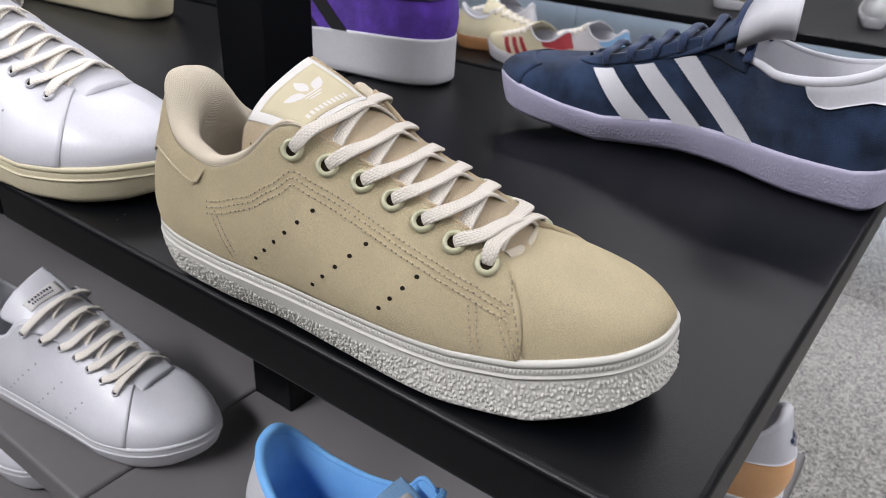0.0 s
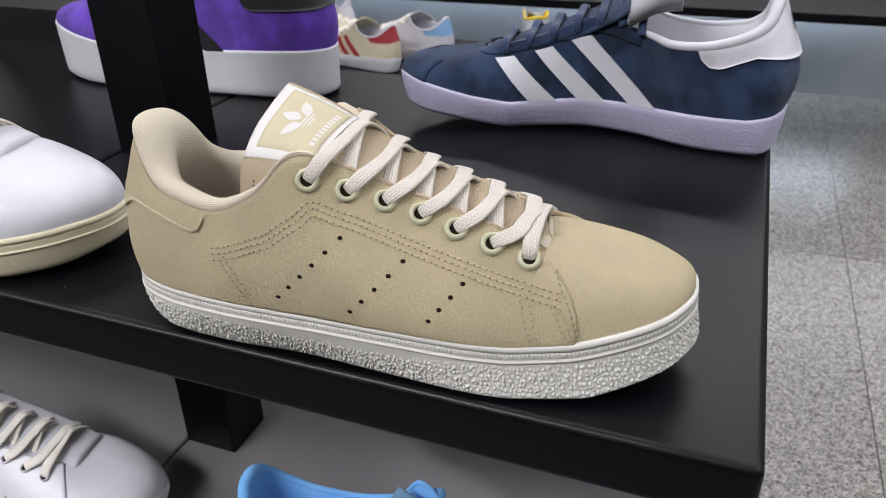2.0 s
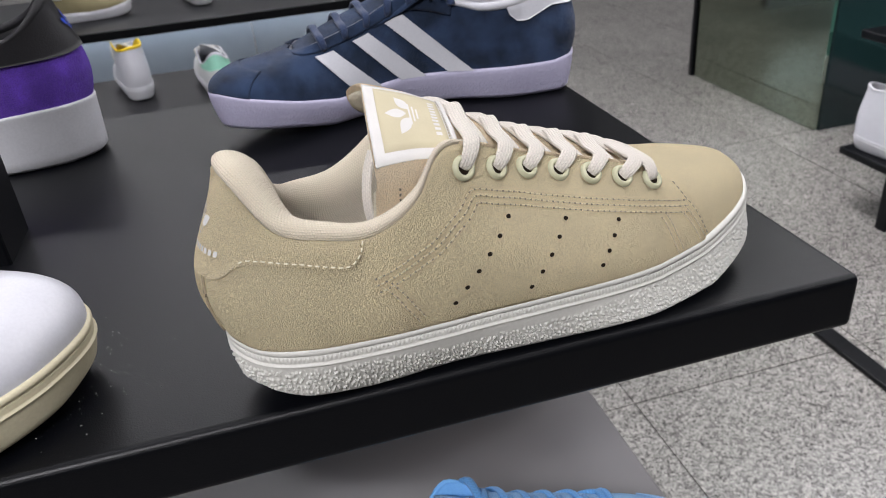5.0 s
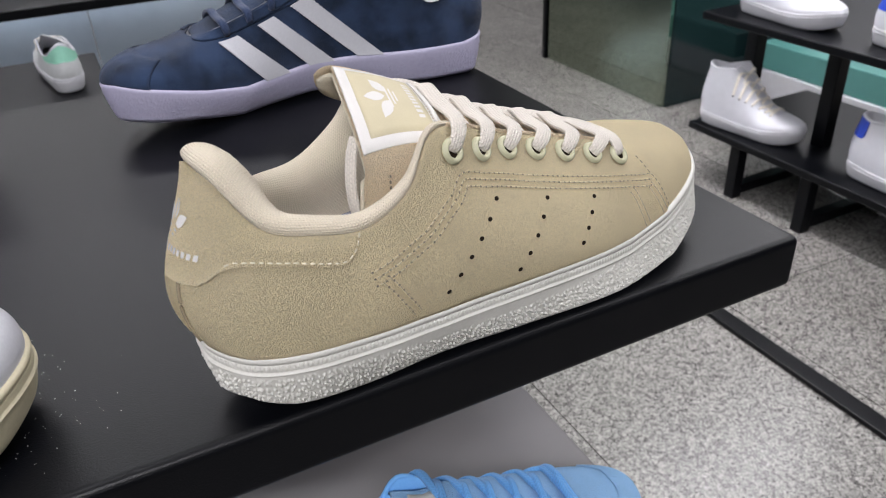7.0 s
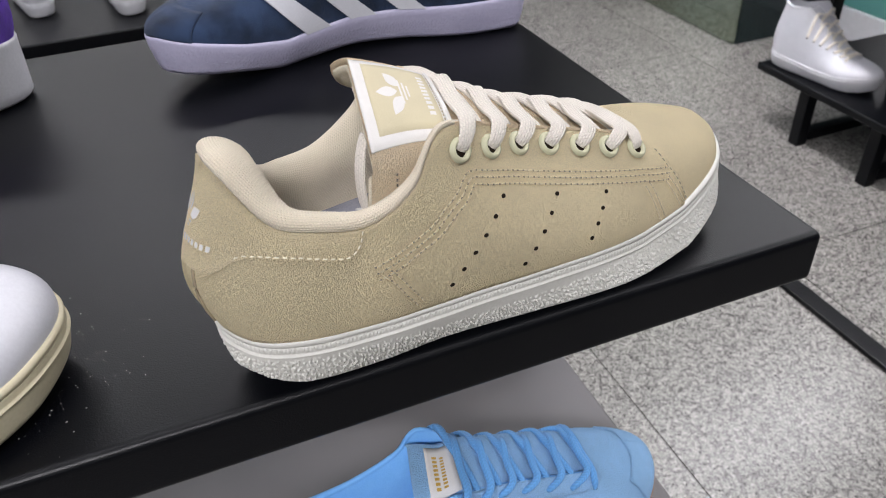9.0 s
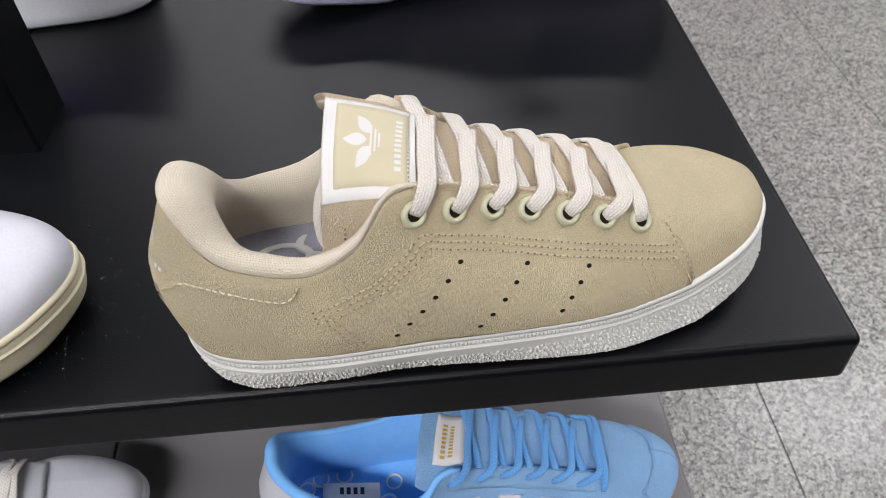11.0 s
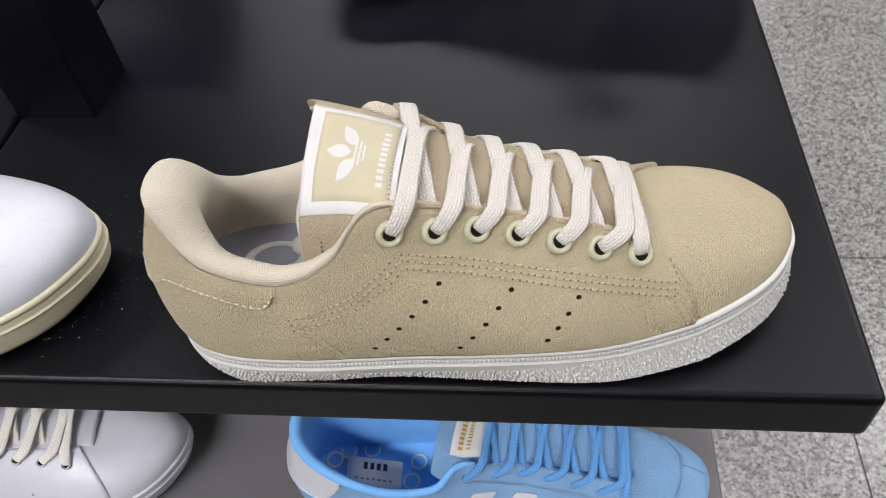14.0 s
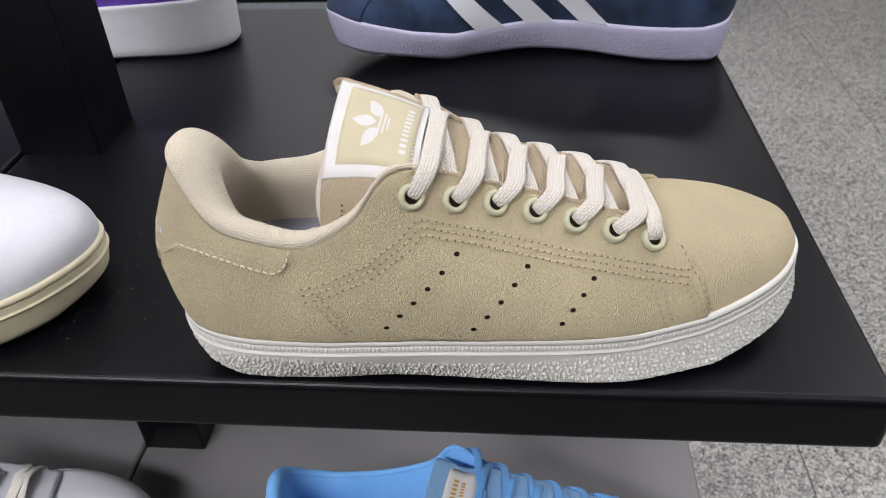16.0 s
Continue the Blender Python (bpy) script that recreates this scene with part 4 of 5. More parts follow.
floor = plane_box("floor", -7, 7, -5, 9, FLOOR_Z - 0.1, FLOOR_Z - 0.003, M["grout"], "polished grey terrazzo shop floor with pale chips", "floor")
plane_box("ceiling", -7, 7, -5, 9, 3.15, 3.25, M["ceiling"], "dark painted shop ceiling", "ceiling")
for nm, args in dict(wall_north=(-7, 7, 9, 9.15), wall_south=(-7, 7, -5.15, -5), wall_east=(7, 7.15, -5, 9), wall_west=(-7.15, -7, -5, 9)).items():
    plane_box(nm, *args, FLOOR_Z, 3.15, M["wall"], "plain grey plaster shop wall", "wall")


def shelf_part(ob, x0, x1, y0, y1, ztop, thick=0.034, mat="black_steel", label=""):
    return part("shelf", box_bm(x0, x1, y0, y1, ztop - thick, ztop, 0.0045, 7), M[mat], ob, label, smooth=False)


def post_part(ob, x0, x1, y0, y1, z0, z1, name="post"):
    return part(name, box_bm(x0, x1, y0, y1, z0, z1, 0.002, 2), M["black_steel"], ob)


stand = thing("display_stand", "black powder-coated steel shoe display stand with three tiers", "display stand")
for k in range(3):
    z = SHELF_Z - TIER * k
    # lower tiers carry their extra light in the colour of the steel
    finish = ("black_steel", "") if k == 0 else ("lit_black_steel", "black steel lower shelf, lightened as if lit")
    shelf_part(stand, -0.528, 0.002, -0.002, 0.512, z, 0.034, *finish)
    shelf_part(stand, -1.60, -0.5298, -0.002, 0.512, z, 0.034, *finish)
POST = (-0.5275, -0.4675, 0.212, 0.270)
post_part(stand, *POST, FLOOR_Z, 1.30)
post_part(stand, -1.45, -1.39, 0.212, 0.270, FLOOR_Z, 1.30)

# fine white dust lying on the shelf behind the heel
rng = random.Random(5)
v, f = [], []
for _ in range(120):
    c, r = (rng.gauss(-0.412, 0.018), abs(rng.gauss(0.055, 0.026)) + 0.004), rng.uniform(0.00012, 0.00034)
    k = len(v)
    v += [(c[0] + r * math.cos(w), c[1] + r * math.sin(w), SHELF_Z + 0.0001) for w in (0.3, 1.9, 3.5, 5.1)] + [(c[0], c[1], SHELF_Z + 0.0001 + r * 0.7)]
    f += [(k + j, k + (j + 1) % 4, k + 4) for j in range(4)]
tagged(new("dust_specks", mesh_of("dust_specks", v, f, M["paper"], smooth=False)), "tiny white dust specks scattered on black shelf", "dust", kind="stuff")


# ---- the beige suede shoe ----
def quarter_panels(last, ob, mat, q1, off, name="quarter", label="", far=None):
    """Side panels laid over the vamp, open at the throat."""
    for side in (0, 1):
        fn = lambda u, v: (0.002 + (q1 - 0.002 + 0.008 * np.sin(3.1 * v)) * u, 0.004 + 0.992 * v)
        lift = off if side == 0 else far or off * 0.4
        v, f = surface_patch(last, side, fn, lift, 80, 26, max(lift, off))
        child(name, mesh_of(name, v, f, mat), ob, label)


def beige_shoe():
    m = Matrix.Translation((-0.3311, 0.0279, SHELF_Z - 0.0008)) @ Matrix.Rotation(radians(5.34), 4, "Z")
    ob = thing("sneaker", "beige suede low-top sneaker with pebbled white sole on black shelf", "shoe", m)
    last = Last(form=BEIGE)
    skin = 0.0012
    build_sole(last, ob, M["rubber"], 2600, pebble=0.0012, taper=[0.0033, 0.0031, 0.0087, 0.0094, 0.0044, -0.0022, -0.0030, -0.0030], ground_z=[0.0082, 0.0117, 0.0074, 0.0014, 0.0006, 0.0008, 0.0005, 0.0022, 0.0112, 0.0170], ribs=True, label="off-white rubber cupsole with pebbled sidewall")
    build_upper(last, ob, M["suede"], 120, 40, "vamp", "beige suede toe and vamp")
    quarter_panels(last, ob, M["suede"], 0.753, skin, label="beige suede side panel", far=0.0026)
    build_padded_lining(last, ob, M["towelling"], 90, M["insole"], label="padded cream towelling collar and lining")
    build_tongue(last, ob, M["suede_pale"], label="tan suede tongue", hang=0.030, far=1.27, thick=0.0036)
    # needle line down the near edge of the tongue
    v, f = [], []
    for a in np.arange(0.232, 0.01, -0.017):
        k = len(v)
        for du, dv in ((-0.006, 0), (0.006, 0), (0.006, -0.009), (-0.006, -0.009)):
            p = last.tongue_sheet(np.float64(0.895 + du * 0.6), np.float64(a + dv), np.float64(0.0))
            v.append(p + np.array([0, -0.0005, 0.0002]))
        f.append((k, k + 1, k + 2, k + 3))
    child("tongue_stitching", mesh_of("tongue_stitching", v, f, M["thread_dark"]), ob)
    build_tongue(last, ob, M["terry"], label="cream textile tongue lining", hang=0.028, far=1.23, thick=0.0045, lift=-0.0034, name="tongue_lining", start=0.5)
    heel_tab(last, ob, M["suede"], 0.0641, 0.071, 0.083, off=0.0024, label="beige suede heel tab", edge_line=[
        (0.0, 0.0700), (0.005, 0.0708), (0.008, 0.0726), (0.012, 0.0763), (0.0165, 0.0782), (0.022, 0.0780), (0.037, 0.0755), (0.047, 0.0730), (0.0556, 0.0710), (0.0594, 0.0728), (0.0625, 0.0771), (0.0641, 0.0830)])
    # woven label on the tongue
    v, f = tongue_patch(last, 0.628, 0.990, -0.80, 0.76, 0.0006, 0.0010, 16)
    label = child("tongue_label", mesh_of("tongue_label", v, f, M["label_white"]), ob, "white satin label with beige woven field")
    v, f = tongue_patch(last, 0.645, 0.932, -0.67, 0.67, 0.0008, 0.0008, 14)
    child("field", mesh_of("field", v, f, M["label_beige"]), label)
    # folded front hem of the label with its stitches
    v, f = tongue_patch(last, 0.618, 0.634, -0.80, 0.76, 0.0016, 0.0014, 16)
    child("hem", mesh_of("hem", v, f, M["label_white"]), label)
    v, f = [], []
    for b in np.arange(-0.76, 0.72, 0.062):
        k = len(v)
        v += [tongue_point(last, np.float64(a), np.float64(b + w), 0.0012) for a, w in ((0.638, 0), (0.643, 0), (0.643, 0.034), (0.638, 0.034))]
        f.append((k, k + 1, k + 2, k + 3))
    child("hem_stitching", mesh_of("hem_stitching", v, f, M["thread_tan"]), label)
    on = lambda x, y: tongue_point(last, np.float64(0.787 + y / 0.125), np.float64(x / 0.0235), 0.0010)
    mark_petals(on, label, M["label_white"], 0.0182)
    bars(on, label, M["label_white"], -0.0115, 0.0115, -0.0150, -0.0115, 10)
    # perforations in three slanting rows
    dot = disc_mesh("perforation", M["hole"], 0.00125, 12, 0.85)
    for (xa, za), (xb, zb), n in (((0.1314, 0.0749), (0.1004, 0.0439), 6), ((0.1615, 0.0654), (0.1379, 0.0418), 5), ((0.1901, 0.0576), (0.1761, 0.0416), 4)):
        for i in range(n):
            f = i / (n - 1)
            q, h = last.pin(0, xa + (xb - xa) * f, za + (zb - za) * f)
            child("perforation", dot, ob, "", frame_at(last.over(0, q, h, skin + 0.00025), last.normal(0, q, h)))
    # stitched lines
    lines = [
        ([(0.065, 0.0645), (0.0834, 0.0701), (0.0975, 0.0764), (0.1079, 0.0833), (0.1161, 0.0898), (0.1287, 0.0858), (0.1424, 0.0807), (0.1626, 0.0737), (0.180, 0.0685), (0.1925, 0.0650), (0.2058, 0.0613), (0.2186, 0.0580), (0.2347, 0.0543)], (0.0, -0.0030, -0.0062)),
        ([(0.0693, 0.0605), (0.0737, 0.0548), (0.0782, 0.0474), (0.0828, 0.0398)], (0.0, 0.0034)),
        ([(0.2157, 0.0524), (0.2180, 0.0480), (0.2205, 0.0405), (0.2235, 0.0330)], (0.0, 0.0034)),
        ([(0.2300, 0.0505), (0.2335, 0.0450), (0.2370, 0.0385), (0.2395, 0.0335)], (0.0, 0.0034)),
    ]
    for pts, shifts in lines:
        for s in shifts:
            stitches(last, ob, 0, pts, M["thread_dark" if pts[0][0] < 0.1 else "thread_tan"], "needle_line", pitch=0.0031, dash=0.0010, wide=0.0008, off=skin + 0.0004, shift=s, height=0.0002)
            stitches(last, ob, 0, pts, M["thread_suede"], pitch=0.0031, dash=0.0019, wide=0.0006, off=skin + 0.0003, shift=s, height=0.0005, phase=1.0)
    pale = [
        last.tab_line,
        [(0.2304, 0.0628), (0.2317, 0.0606), (0.2344, 0.0555), (0.2373, 0.0515), (0.2417, 0.0423), (0.2448, 0.0349)],
    ]
    for k, pts in enumerate(pale):
        stitches(last, ob, 0, pts, M["thread_pale" if k == 0 else "thread_tan"], pitch=0.0031, dash=0.0019, wide=0.0006, off=(0.0036 if k == 0 else skin + 0.0004), height=0.0003)
    # print on the heel
    def on(x, y):
        side, q = (0 if x > 0 else 1), abs(x) * 5.4
        return last.over(side, np.float64(q), np.float64(last.level(side, q, 0.0925 + y)), np.float64(0.0028))
    mark_petals(lambda a, b: on(a, b - 0.0040), ob, M["label_white"], 0.0150, "heel_emblem")
    bars(on, ob, M["label_white"], -0.0165, 0.0165, -0.0122, -0.0098, 14, "heel_lettering")
    # piping down the back seam under the tab
    for side in (0, 1):
        h = np.linspace(0.03, last.level(side, 0.045, 0.072), 14)
        v, f = sweep(last.over(side, np.full(14, 0.045), h, np.full(14, 0.0014)), 0.0009, 6, 1.0)
        child("back_seam", mesh_of("back_seam", v, f, M["thread_tan"]), ob)
    # raw suede edges of the lace flaps; the inner one runs on past its last eyelet
    for side, r in ((0, 0.0011), (1, 0.0017)):
        q = np.linspace(0.475, 0.745, 44)
        path = last.point(side, q, np.full(44, 1.0)) + last.normal(side, q, np.full(44, 0.97)) * (skin * 0.6) + np.array([0, 0, 0.0012]) * side
        if side == 1:
            w = np.linspace(0.99, 0.90, 14)
            tail = last.over(1, 0.753 + 0.008 * np.sin(3.1 * w), w, np.full(14, 0.0012))
            path = np.concatenate([path, tail])
        v, f = sweep(path, r, 8, 1.0)
        child("flap_edge", mesh_of("flap_edge", v, f, M["suede_pale"]), ob, "raw-cut tan suede edge")
    # loose lace end inside the opening
    loose = [(0.0800, -0.0085, 0.1085), (0.0765, -0.0110, 0.1010), (0.0740, -0.0135, 0.0900), (0.0745, -0.0150, 0.0780), (0.0790, -0.0160, 0.0690)]
    ribbon("loose_lace", loose, [(-1, -0.6, 0.2)] * 5, [0.0046, 0.0056, 0.0056, 0.0056, 0.0050], 0.0014, M["cotton"], ob)
    # print on the insole
    ring = ring_mesh("insole_print", M["label_white"], 0.0075, 0.0105, 0.0008)
    for x, y in ((0.052, 0.004), (0.066, -0.010), (0.074, 0.012)):
        child("insole_print", ring, ob, "", Matrix.Translation((x, y, 0.0540)) @ Matrix.Diagonal((1.5, 1, 1, 1)))
    lacing(last, ob, M["cotton"], M["eyelet"], skin=skin, far_skin=0.0026, width=0.0081, x0=0.1140, x1=0.2177, z0=0.0992, z1=0.0666)
    return ob


beige_shoe()


# ---- the other shoes ----
def sneaker(label, x, y, z, turn, upper, sole, lining, lace, tongue=None, eyelet=None, tab=None, stripes=None, toe=None, stretch=1.0, sole_lift=0.0, rise=1.0,
            ankle=0.0, taper=0.005, group="", low=True, perforated=False, quarter=None, tab_size=(0.068, 0.074, 0.0865), emblem=None, holes=7, collar=None, lace_size=(0.0085, 0.0022), mirror=False, quarter_end=0.762, size=1.12, facing=False, bars_only=False, badge=None, tongue_top=None, throat=0.0, toe_drop=0.0, badge_at=(0.66, 0.80), tongue_end=1.0, tongue_lift=0.0, plain=False, spring=1.0, stripe_at=(0.0, 0.0, 0.0), form=COMMON, ground_z=None, stripe_corners=None, tab_edge=None, tongue_rise=0.0, pebble=0.0):
    m = Matrix.Translation((x, y, z - 0.001 * size)) @ Matrix.Rotation(radians(turn), 4, "Z") @ Matrix.Scale(size, 4)
    if mirror:
        m = m @ Matrix.Diagonal((1, -1, 1, 1))
    ob = thing("sneaker", label, "shoe", m, group)
    last = Last(stretch, sole_lift, rise, ankle, throat, toe_drop, tongue_lift, form, tongue_rise)
    build_sole(last, ob, sole, 1500 if pebble else 160 if low else 400, pebble=pebble, taper=taper, plain=plain, spring=spring, ground_z=ground_z)
    build_upper(last, ob, upper, 40 if low else 70, 14 if low else 22)
    build_lining(last, ob, lining, 26 if low else 40, lining)
    build_collar(last, ob, collar or lining, 30 if low else 50, size=0.75)
    build_tongue(last, ob, tongue or upper, low=low, end=tongue_end)
    if tongue_top:
        v, f = tongue_patch(last, 0.56, tongue_end, -1.06, 1.06, 0.0038, 0.0165, 14)
        child("tongue_top", mesh_of("tongue_top", v, f, tongue_top), ob, "smooth white leather tongue top")
    if quarter:
        quarter_panels(last, ob, quarter, quarter_end, 0.0010)
    if facing:
        for side in (0, 1):
            fn = lambda u, v: (0.47 + 0.36 * u, 0.80 + 0.17 * np.clip((u - 0.72) / 0.28, 0, 1) ** 2 + (0.19 - 0.17 * np.clip((u - 0.72) / 0.28, 0, 1) ** 2) * v)
            v, f = surface_patch(last, side, fn, 0.0012, 40, 6, 0.0012)
            child("eyelet_facing", mesh_of("eyelet_facing", v, f, upper), ob)
    if tab:
        heel_tab(last, ob, tab, *tab_size, off=0.0016, edge_line=tab_edge)
    if stripes:
        for k in range(3):
            xt, zt = 0.205 - 0.0275 * k + stripe_at[0], 0.0655 + 0.0065 * k + stripe_at[1]
            xb = 0.180 - 0.0345 * k + stripe_at[0] - stripe_at[2]
            for side in (0, 1):
                base = quad_on(last, side, stripe_corners[k] if stripe_corners else [(xb, 0.035), (xb - 0.0175, 0.035), (xt - 0.0145, zt + 0.003), (xt, zt)])
                def fn(u, v, base=base):
                    q, h = base(u, v)
                    return q + 0.0016 * (np.round(v * 48) % 2 - 0.5) * (np.abs(u - 0.5) > 0.4), h
                v, f = surface_patch(last, side, fn, 0.0021, 5, 49, 0.0014)
                child("stripe", mesh_of("stripe", v, f, stripes, smooth=False), ob)
    if toe:
        for side in (0, 1):
            fn = lambda u, v: (0.845 + 0.155 * u, 0.01 + (0.62 - 0.1 * (1 - u)) * v)
            v, f = surface_patch(last, side, fn, 0.0012, 14, 10, 0.0010)
            child("toe_cap", mesh_of("toe_cap", v, f, toe), ob)
    if perforated:
        dot = disc_mesh("perforation", M["ink_grey"], 0.0011, 8)
        for side in (0, 1):
            for (xa, za), (xb, zb), n in (((0.1309, 0.0756), (0.0998, 0.0441), 6), ((0.1611, 0.0657), (0.1373, 0.0413), 5), ((0.1902, 0.0572), (0.1757, 0.0405), 4)):
                for i in range(n):
                    f = i / (n - 1)
                    q, h = last.pin(side, (xa + (xb - xa) * f) * stretch, za + (zb - za) * f + sole_lift)
                    child("perforation", dot, ob, "", frame_at(last.over(side, q, h, 0.0014), last.normal(side, q, h)))
    if emblem:
        on = lambda a, b: last.over(0 if a > 0 else 1, np.float64(abs(a) * 3.4), np.float64((0.092 + b - 0.036) / 0.083), np.float64(0.0026))
        mark_petals(on, ob, emblem, 0.018, "heel_emblem")
    if lace:
        lacing(last, ob, lace, eyelet or upper, holes=holes, rings=eyelet is not None, width=lace_size[0], thick=lace_size[1], skin=0.001 if quarter else 0.0, ring=(0.0024, 0.0042), bars_only=bars_only)
    if badge:
        v, f = tongue_patch(last, *badge_at, -0.55, 0.70, 0.0008, 0.0010, 8)
        tag = child("tongue_label", mesh_of("tongue_label", v, f, M["label_white"]), ob)
        on = lambda a, b: tongue_point(last, np.float64(sum(badge_at) / 2 + b / 0.125), np.float64(a / 0.0245), 0.0013)
        bars(on, tag, badge, -0.011, 0.011, 0.001, 0.005, 8)
        bars(on, tag, badge, -0.010, 0.010, -0.0045, -0.0015, 10)
    return ob, last


ROW = "shoes on the display stand"
LOW_Z, BASE_Z = SHELF_Z - TIER, SHELF_Z - 2 * TIER
navy, navy_last = sneaker("navy suede sneaker with three white stripes and white heel tab", 0.0215, 0.4117, SHELF_Z, 183.40, M["navy"], M["lilac_rubber"], M["white_leather"], M["lace_navy"],
        tongue=M["navy"], tab=M["white_leather"], stripes=M["white_leather"], group=ROW, low=False, emblem=M["ink_navy"], lace_size=(0.0060, 0.0032), plain=True, size=1.155, form=NAVY,
        taper=[0.0030, 0.0045, 0.0061, 0.0066, 0.0078, 0.0078, 0.0055, 0.0050], ground_z=[0.0040, 0.0025, 0.0015, 0.0010, 0.0018, 0.0038, 0.0014, 0.0078, 0.0118, 0.0135], pebble=0.0004,
        facing=True, bars_only=True, toe=M["navy"], tongue_top=M["white_leather"], sole_lift=-0.010, toe_drop=0.008, rise=1.10, mirror=True, tongue_lift=0.016, tongue_end=0.84, tab_size=(0.0788, 0.074, 0.0860),
        stripe_corners=[[(0.1968, 0.0350), (0.1772, 0.0367), (0.2109, 0.0685), (0.2253, 0.0661)], [(0.1605, 0.0378), (0.1400, 0.0378), (0.1824, 0.0770), (0.1953, 0.0730)], [(0.1222, 0.0390), (0.1026, 0.0380), (0.1540, 0.0866), (0.1686, 0.0820)]],
        tab_edge=[(0.0, 0.0705), (0.019, 0.0705), (0.040, 0.0716), (0.050, 0.0683), (0.062, 0.0636), (0.0694, 0.0639), (0.0756, 0.0690), (0.0788, 0.0758)])
purple, purple_last = sneaker("purple suede sneaker with black heel tab and thick white sole", -0.419, 0.422, SHELF_Z, 180, M["purple"], M["white_rubber"], M["black_leather"], M["lace_white"],
        tab=M["black_leather"], stripes=M["black_leather"], sole_lift=0.008, stretch=1.06, group=ROW, low=False, taper=0.001, plain=True, spring=0.4, tab_size=(0.075, 0.072, 0.094), emblem=M["royal"], collar=M["black_leather"])
white_top, white_top_last = sneaker("white leather sneaker with cream rubber sole and laces", -0.708, 0.0096, SHELF_Z, 10, M["white_leather"], M["cream_rubber"], M["white_leather"], M["lace_white"],
        eyelet=M["white_leather"], group=ROW, low=False, perforated=True, quarter=M["white_leather"], sole_lift=-0.005, toe_drop=0.012, rise=0.99, taper=0.002, spring=0.7, size=1.07, tongue_rise=0.005)
sneaker("cream-soled pale leather sneaker on the black shelf", -0.885, 0.40, SHELF_Z, 180, M["white_leather"], M["cream_rubber"], M["white_leather"], M["lace_white"], group=ROW, sole_lift=0.004)
white_low, white_low_last = sneaker("white leather sneaker with navy tongue print and white sole", -0.804, 0.053, LOW_Z, 10, M["white_leather"], M["white_rubber"], M["white_leather"], M["lace_white"],
        badge=M["ink_navy"], eyelet=M["white_leather"], group=ROW, low=False, perforated=True, quarter=M["white_leather"], sole_lift=-0.007, toe_drop=0.008, rise=1.02, taper=0.004, spring=0.7, tongue_rise=0.005)
blue, blue_last = sneaker("sky blue suede sneaker with bright blue laces and white stripes", -0.365, 0.085, LOW_Z, -1, M["sky_suede"], M["gum"], M["blue_lining"], M["lace_blue"],
        stripes=M["white_leather"], tab=M["white_leather"], group=ROW, low=False, lace_size=(0.0054, 0.0046), quarter=None, tab_size=(0.05, 0.070, 0.088), stretch=1.03, rise=1.08, facing=True, badge=M["gold"], badge_at=(0.58, 0.76), throat=0.021, toe=M["sky_suede"], tongue_end=0.86, tongue_lift=-0.008, plain=True, stripe_at=(0.004, 0.006, 0.004))
# shop sticker and ring prints on the blue insole
v, f = slab(lambda u, w, o: np.stack([0.045 + 0.042 * u, -0.013 + 0.018 * w - 0.003 * u, 0.0510 + 0.008 * w + o], -1), 4, 4, 0.0004)
sticker = child("paper_sticker", mesh_of("paper_sticker", v, f, M["paper"]), blue, "white paper shop sticker with grey print")
on = lambda a, b: np.array([0.045 + a, -0.013 + b - 0.003 * a / 0.042, 0.0513 + 0.008 * b / 0.018])
bars(on, sticker, M["ink_navy"], 0.012, 0.032, 0.0105, 0.0150, 4)
bars(on, sticker, M["ink_grey"], 0.006, 0.036, 0.0035, 0.0050, 7)
print_ring = ring_mesh("insole_print", M["paper"], 0.0052, 0.0066, 0.0008)
for a, b in ((0.030, 0.010), (0.040, 0.018), (0.058, 0.020), (0.092, -0.004), (0.096, 0.012)):
    child("insole_print", print_ring, blue, "", Matrix.Translation((a, b, 0.0400)))
sneaker("peach leather sneaker with white heel tab and dark mark", 0.006, 0.39, LOW_Z, 180, M["peach"], M["white_rubber"], M["white_leather"], M["lace_white"],
        tab=M["white_leather"], group=ROW, emblem=M["ink_navy"])
sneaker("plain white leather sneaker on the lowest tier", -1.22, 0.10, BASE_Z, 8, M["white_leather"], M["white_rubber"], M["white_leather"], M["lace_white"], group=ROW)


# ---- neighbouring displays ----
right_stand = thing("display_stand", "black steel shoe display stand with low tiers and tube legs", "display stand")
for z in (BASE_Z, LOW_Z):
    shelf_part(right_stand, 1.30, 1.81, -1.2, 1.40, z, 0.022)
for y0 in (1.04, 1.32, -0.16):
    post_part(right_stand, 1.45, 1.49, y0, y0 + 0.04, BASE_Z + 0.0005, LOW_Z - 0.0225)
for y0 in (0.95, 1.20, -0.25):
    post_part(right_stand, 1.315, 1.350, y0, y0 + 0.035, FLOOR_Z, BASE_Z - 0.0225, "leg")
    post_part(right_stand, 1.351, 1.739, y0, y0 + 0.035, FLOOR_Z + 0.012, FLOOR_Z + 0.040, "crossbar")
    post_part(right_stand, 1.740, 1.775, y0, y0 + 0.035, FLOOR_Z, BASE_Z - 0.0225, "leg")

back_stand = thing("display_stand", "black steel shoe display shelf on thin legs", "display stand")
shelf_part(back_stand, -3.0, -0.28, 1.58, 2.02, LOW_Z)
for x0 in (-2.9, -1.7, -0.36):
    for y0 in (1.62, 1.94):
        post_part(back_stand, x0, x0 + 0.04, y0, y0 + 0.04, FLOOR_Z, LOW_Z - 0.03, "leg")

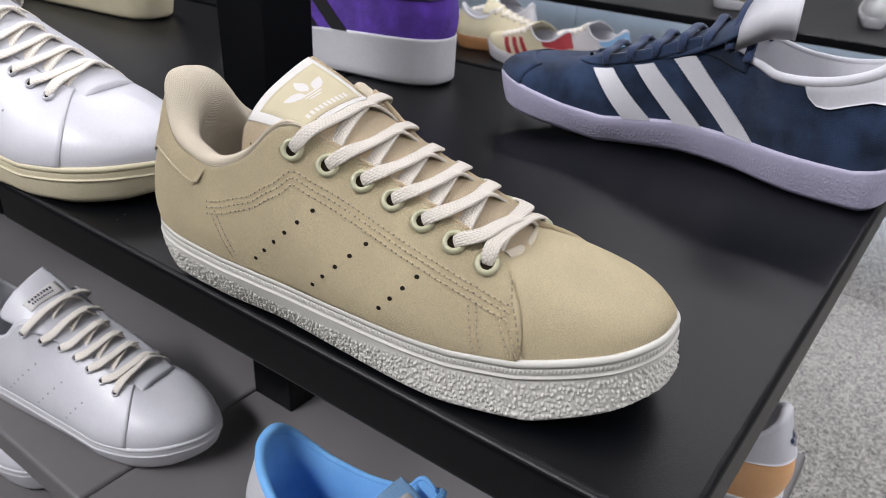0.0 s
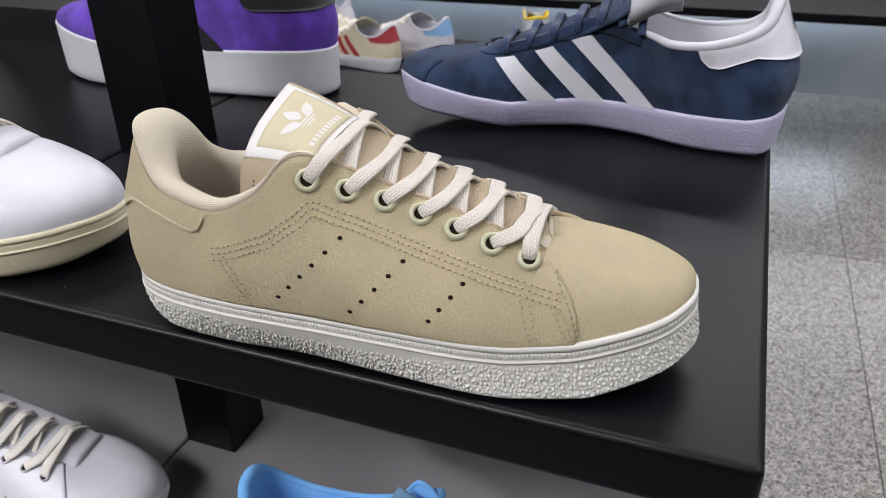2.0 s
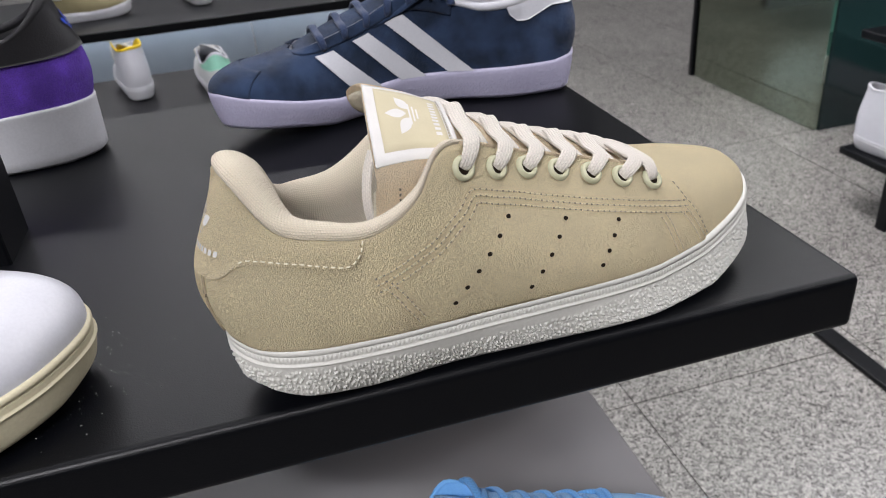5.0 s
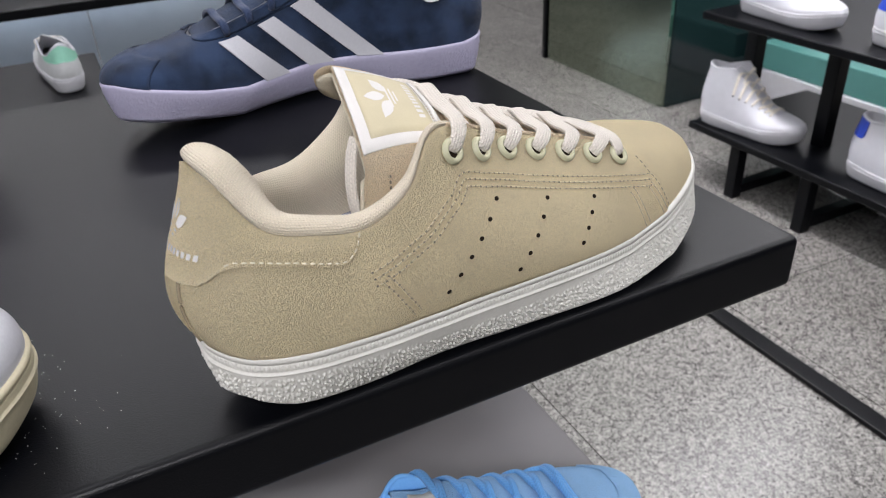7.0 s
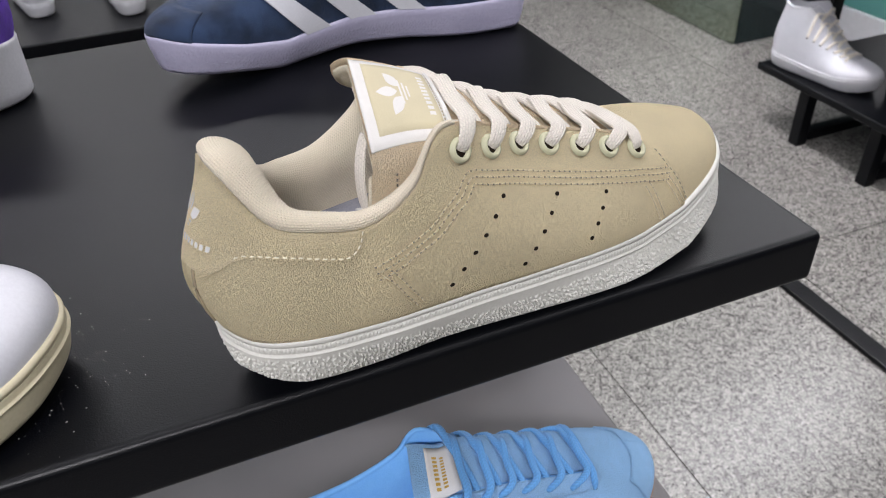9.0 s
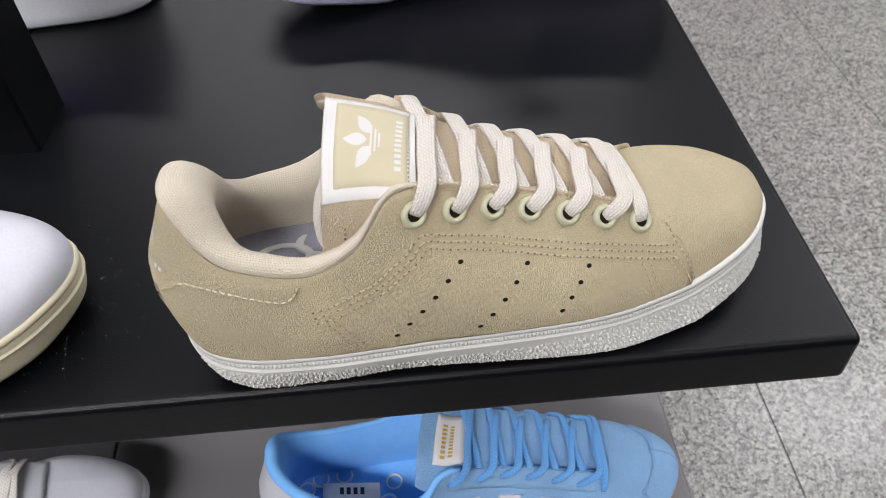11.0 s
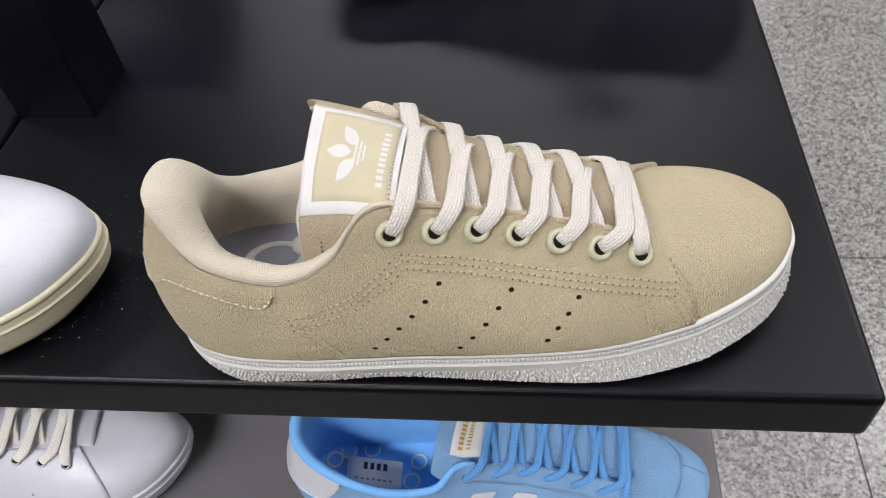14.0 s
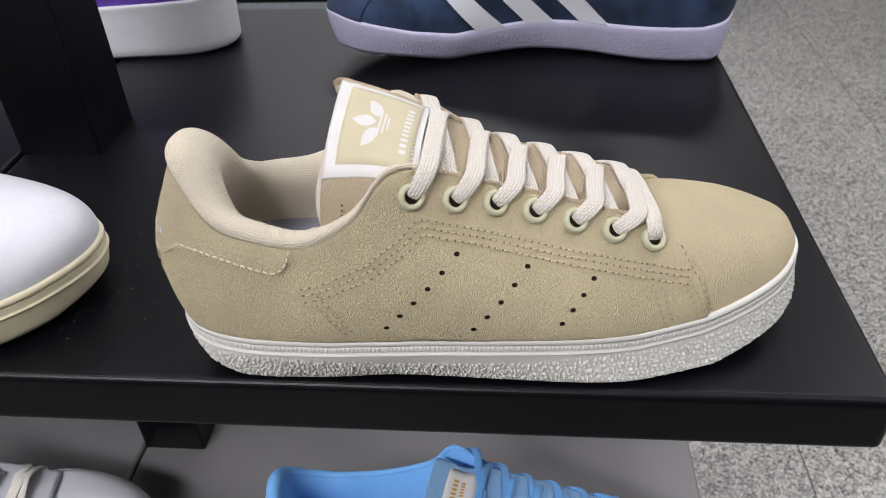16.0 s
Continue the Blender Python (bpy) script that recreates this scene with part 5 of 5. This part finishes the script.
far_stand = thing("display_stand", "long low black shelf over brushed steel panels", "display stand")
shelf_part(far_stand, -3.6, 0.64, 2.74, 3.66, LOW_Z)
for k in range(5):
    part("panel", box_bm(0.62 - 0.84 * (k + 1) + 0.004, 0.62 - 0.84 * k, 3.58, 3.60, FLOOR_Z, LOW_Z - 0.036, 0.002), M["steel"], far_stand, "brushed steel panel")
for x0 in (-3.5, -1.6, 0.54):
    post_part(far_stand, x0, x0 + 0.06, 3.603, 3.65, FLOOR_Z, LOW_Z - 0.034, "leg")

part("led_strip", box_bm(-3.5, 0.60, 3.555, 3.575, LOW_Z - 0.044, LOW_Z - 0.0345), M["led"], far_stand, "cool white light strip under the shelf")
strip = ceiling_lamp(-1.45, 3.54, 4.0, 0.03, 18, colour=(0.70, 0.85, 1.0), z=LOW_Z - 0.06, aim=(-1.45, 3.60, -0.05))

mirror = thing("mirror_cabinet", "tall mirror-faced cabinet with dark teal glossy side", "cabinet")
part("body", box_bm(1.665, 2.4, 1.90, 2.72, FLOOR_Z, 2.4, 0.004), M["teal_glass"], mirror)
part("mirror", box_bm(1.650, 1.664, 1.905, 2.70, FLOOR_Z + 0.004, 2.4), M["mirror"], mirror, "floor-length mirror pane")
post_part(mirror, 1.640, 1.664, 2.701, 2.725, FLOOR_Z, 2.4, "frame")

rail = tagged(part("floor_rail", box_bm(0.83, 0.875, -3.0, 0.98, FLOOR_Z, FLOOR_Z + 0.012, 0.003), M["black_steel"], None), "black metal strip set in the terrazzo floor", "floor trim", kind="structure")

plinth = thing("glass_plinth", "low white plinth with aqua glass top", "plinth")
part("base", box_bm(2.05, 3.2, 1.0, 1.85, FLOOR_Z, 0.06, 0.004), M["white_rubber"], plinth)
part("glass_top", box_bm(2.06, 3.19, 1.01, 1.84, 0.0605, 0.16, 0.004), M["aqua"], plinth)

FAR = "shoes on the neighbouring displays"
W, G = M["white_leather"], M["lace_white"]
sneaker("white leather high-top sneaker on low black shelf", 1.352, 1.405, BASE_Z, -80, W, M["white_rubber"], W, G, ankle=0.05, group=FAR)
sneaker("white high-top sneaker with royal blue heel patch", 1.40, 0.92, BASE_Z, -90, W, M["white_rubber"], W, G, ankle=0.035, tab=M["royal"], tab_size=(0.05, 0.10, 0.108), group=FAR)
sneaker("white low-top sneaker on black shelf", 1.41, 1.36, LOW_Z, -92, W, M["white_rubber"], W, G, group=FAR)
sneaker("white low-top sneaker with blue heel tab", 1.42, 0.95, LOW_Z, -92, W, M["white_rubber"], W, G, tab=M["royal"], group=FAR)
sneaker("white and yellow high-top sneaker with yellow collar", -0.56, 1.75, LOW_Z, 100, W, M["white_rubber"], M["yellow"], G, ankle=0.03, collar=M["yellow"], toe=M["yellow"], size=0.95, group=FAR)
sneaker("white running sneaker with mint green mesh heel", -0.36, 1.66, LOW_Z, 95, M["grey_mesh"], M["white_rubber"], W, G, tab=M["mint"], size=0.98, group=FAR)
sneaker("cream and dark red running sneaker", -0.89, 1.60, LOW_Z, 160, M["cream_rubber"], M["white_rubber"], W, G, stripes=M["red"], tab=M["red"], group=FAR)
sneaker("white and sky blue running sneaker", -0.78, 1.72, LOW_Z, 160, W, M["white_rubber"], W, G, tab=M["sky_suede"], toe=M["sky_suede"], group=FAR)
sneaker("plain white canvas sneaker", -1.15, 1.86, LOW_Z, 170, W, M["white_rubber"], W, G, group=FAR)
sneaker("cream sneaker with dark sole edge", -1.35, 1.72, LOW_Z, 20, M["cream_rubber"], M["gum"], W, G, group=FAR)
sneaker("olive suede and white trail sneaker", -1.0, 3.0, LOW_Z, 10, M["olive"], M["white_rubber"], W, G, group=FAR)
sneaker("grey mesh sneaker with white sole", -0.40, 3.0, LOW_Z, 100, M["grey_mesh"], M["white_rubber"], W, G, group=FAR)


# ---- floor tiles ----
tile_me = bpy.data.meshes.new("tile")
bm = box_bm(-0.2785, 0.2785, -0.5585, 0.5585, -0.02, 0)
bm.to_mesh(tile_me)
bm.free()
tile_me.materials.append(M["floor"])
for i in range(25):
    for j in range(12):
        child("tile", tile_me, floor, "", Matrix.Translation((-6.935 + 0.56 * i + 0.28, -4.23 + 1.12 * j + 0.0, FLOOR_Z)))
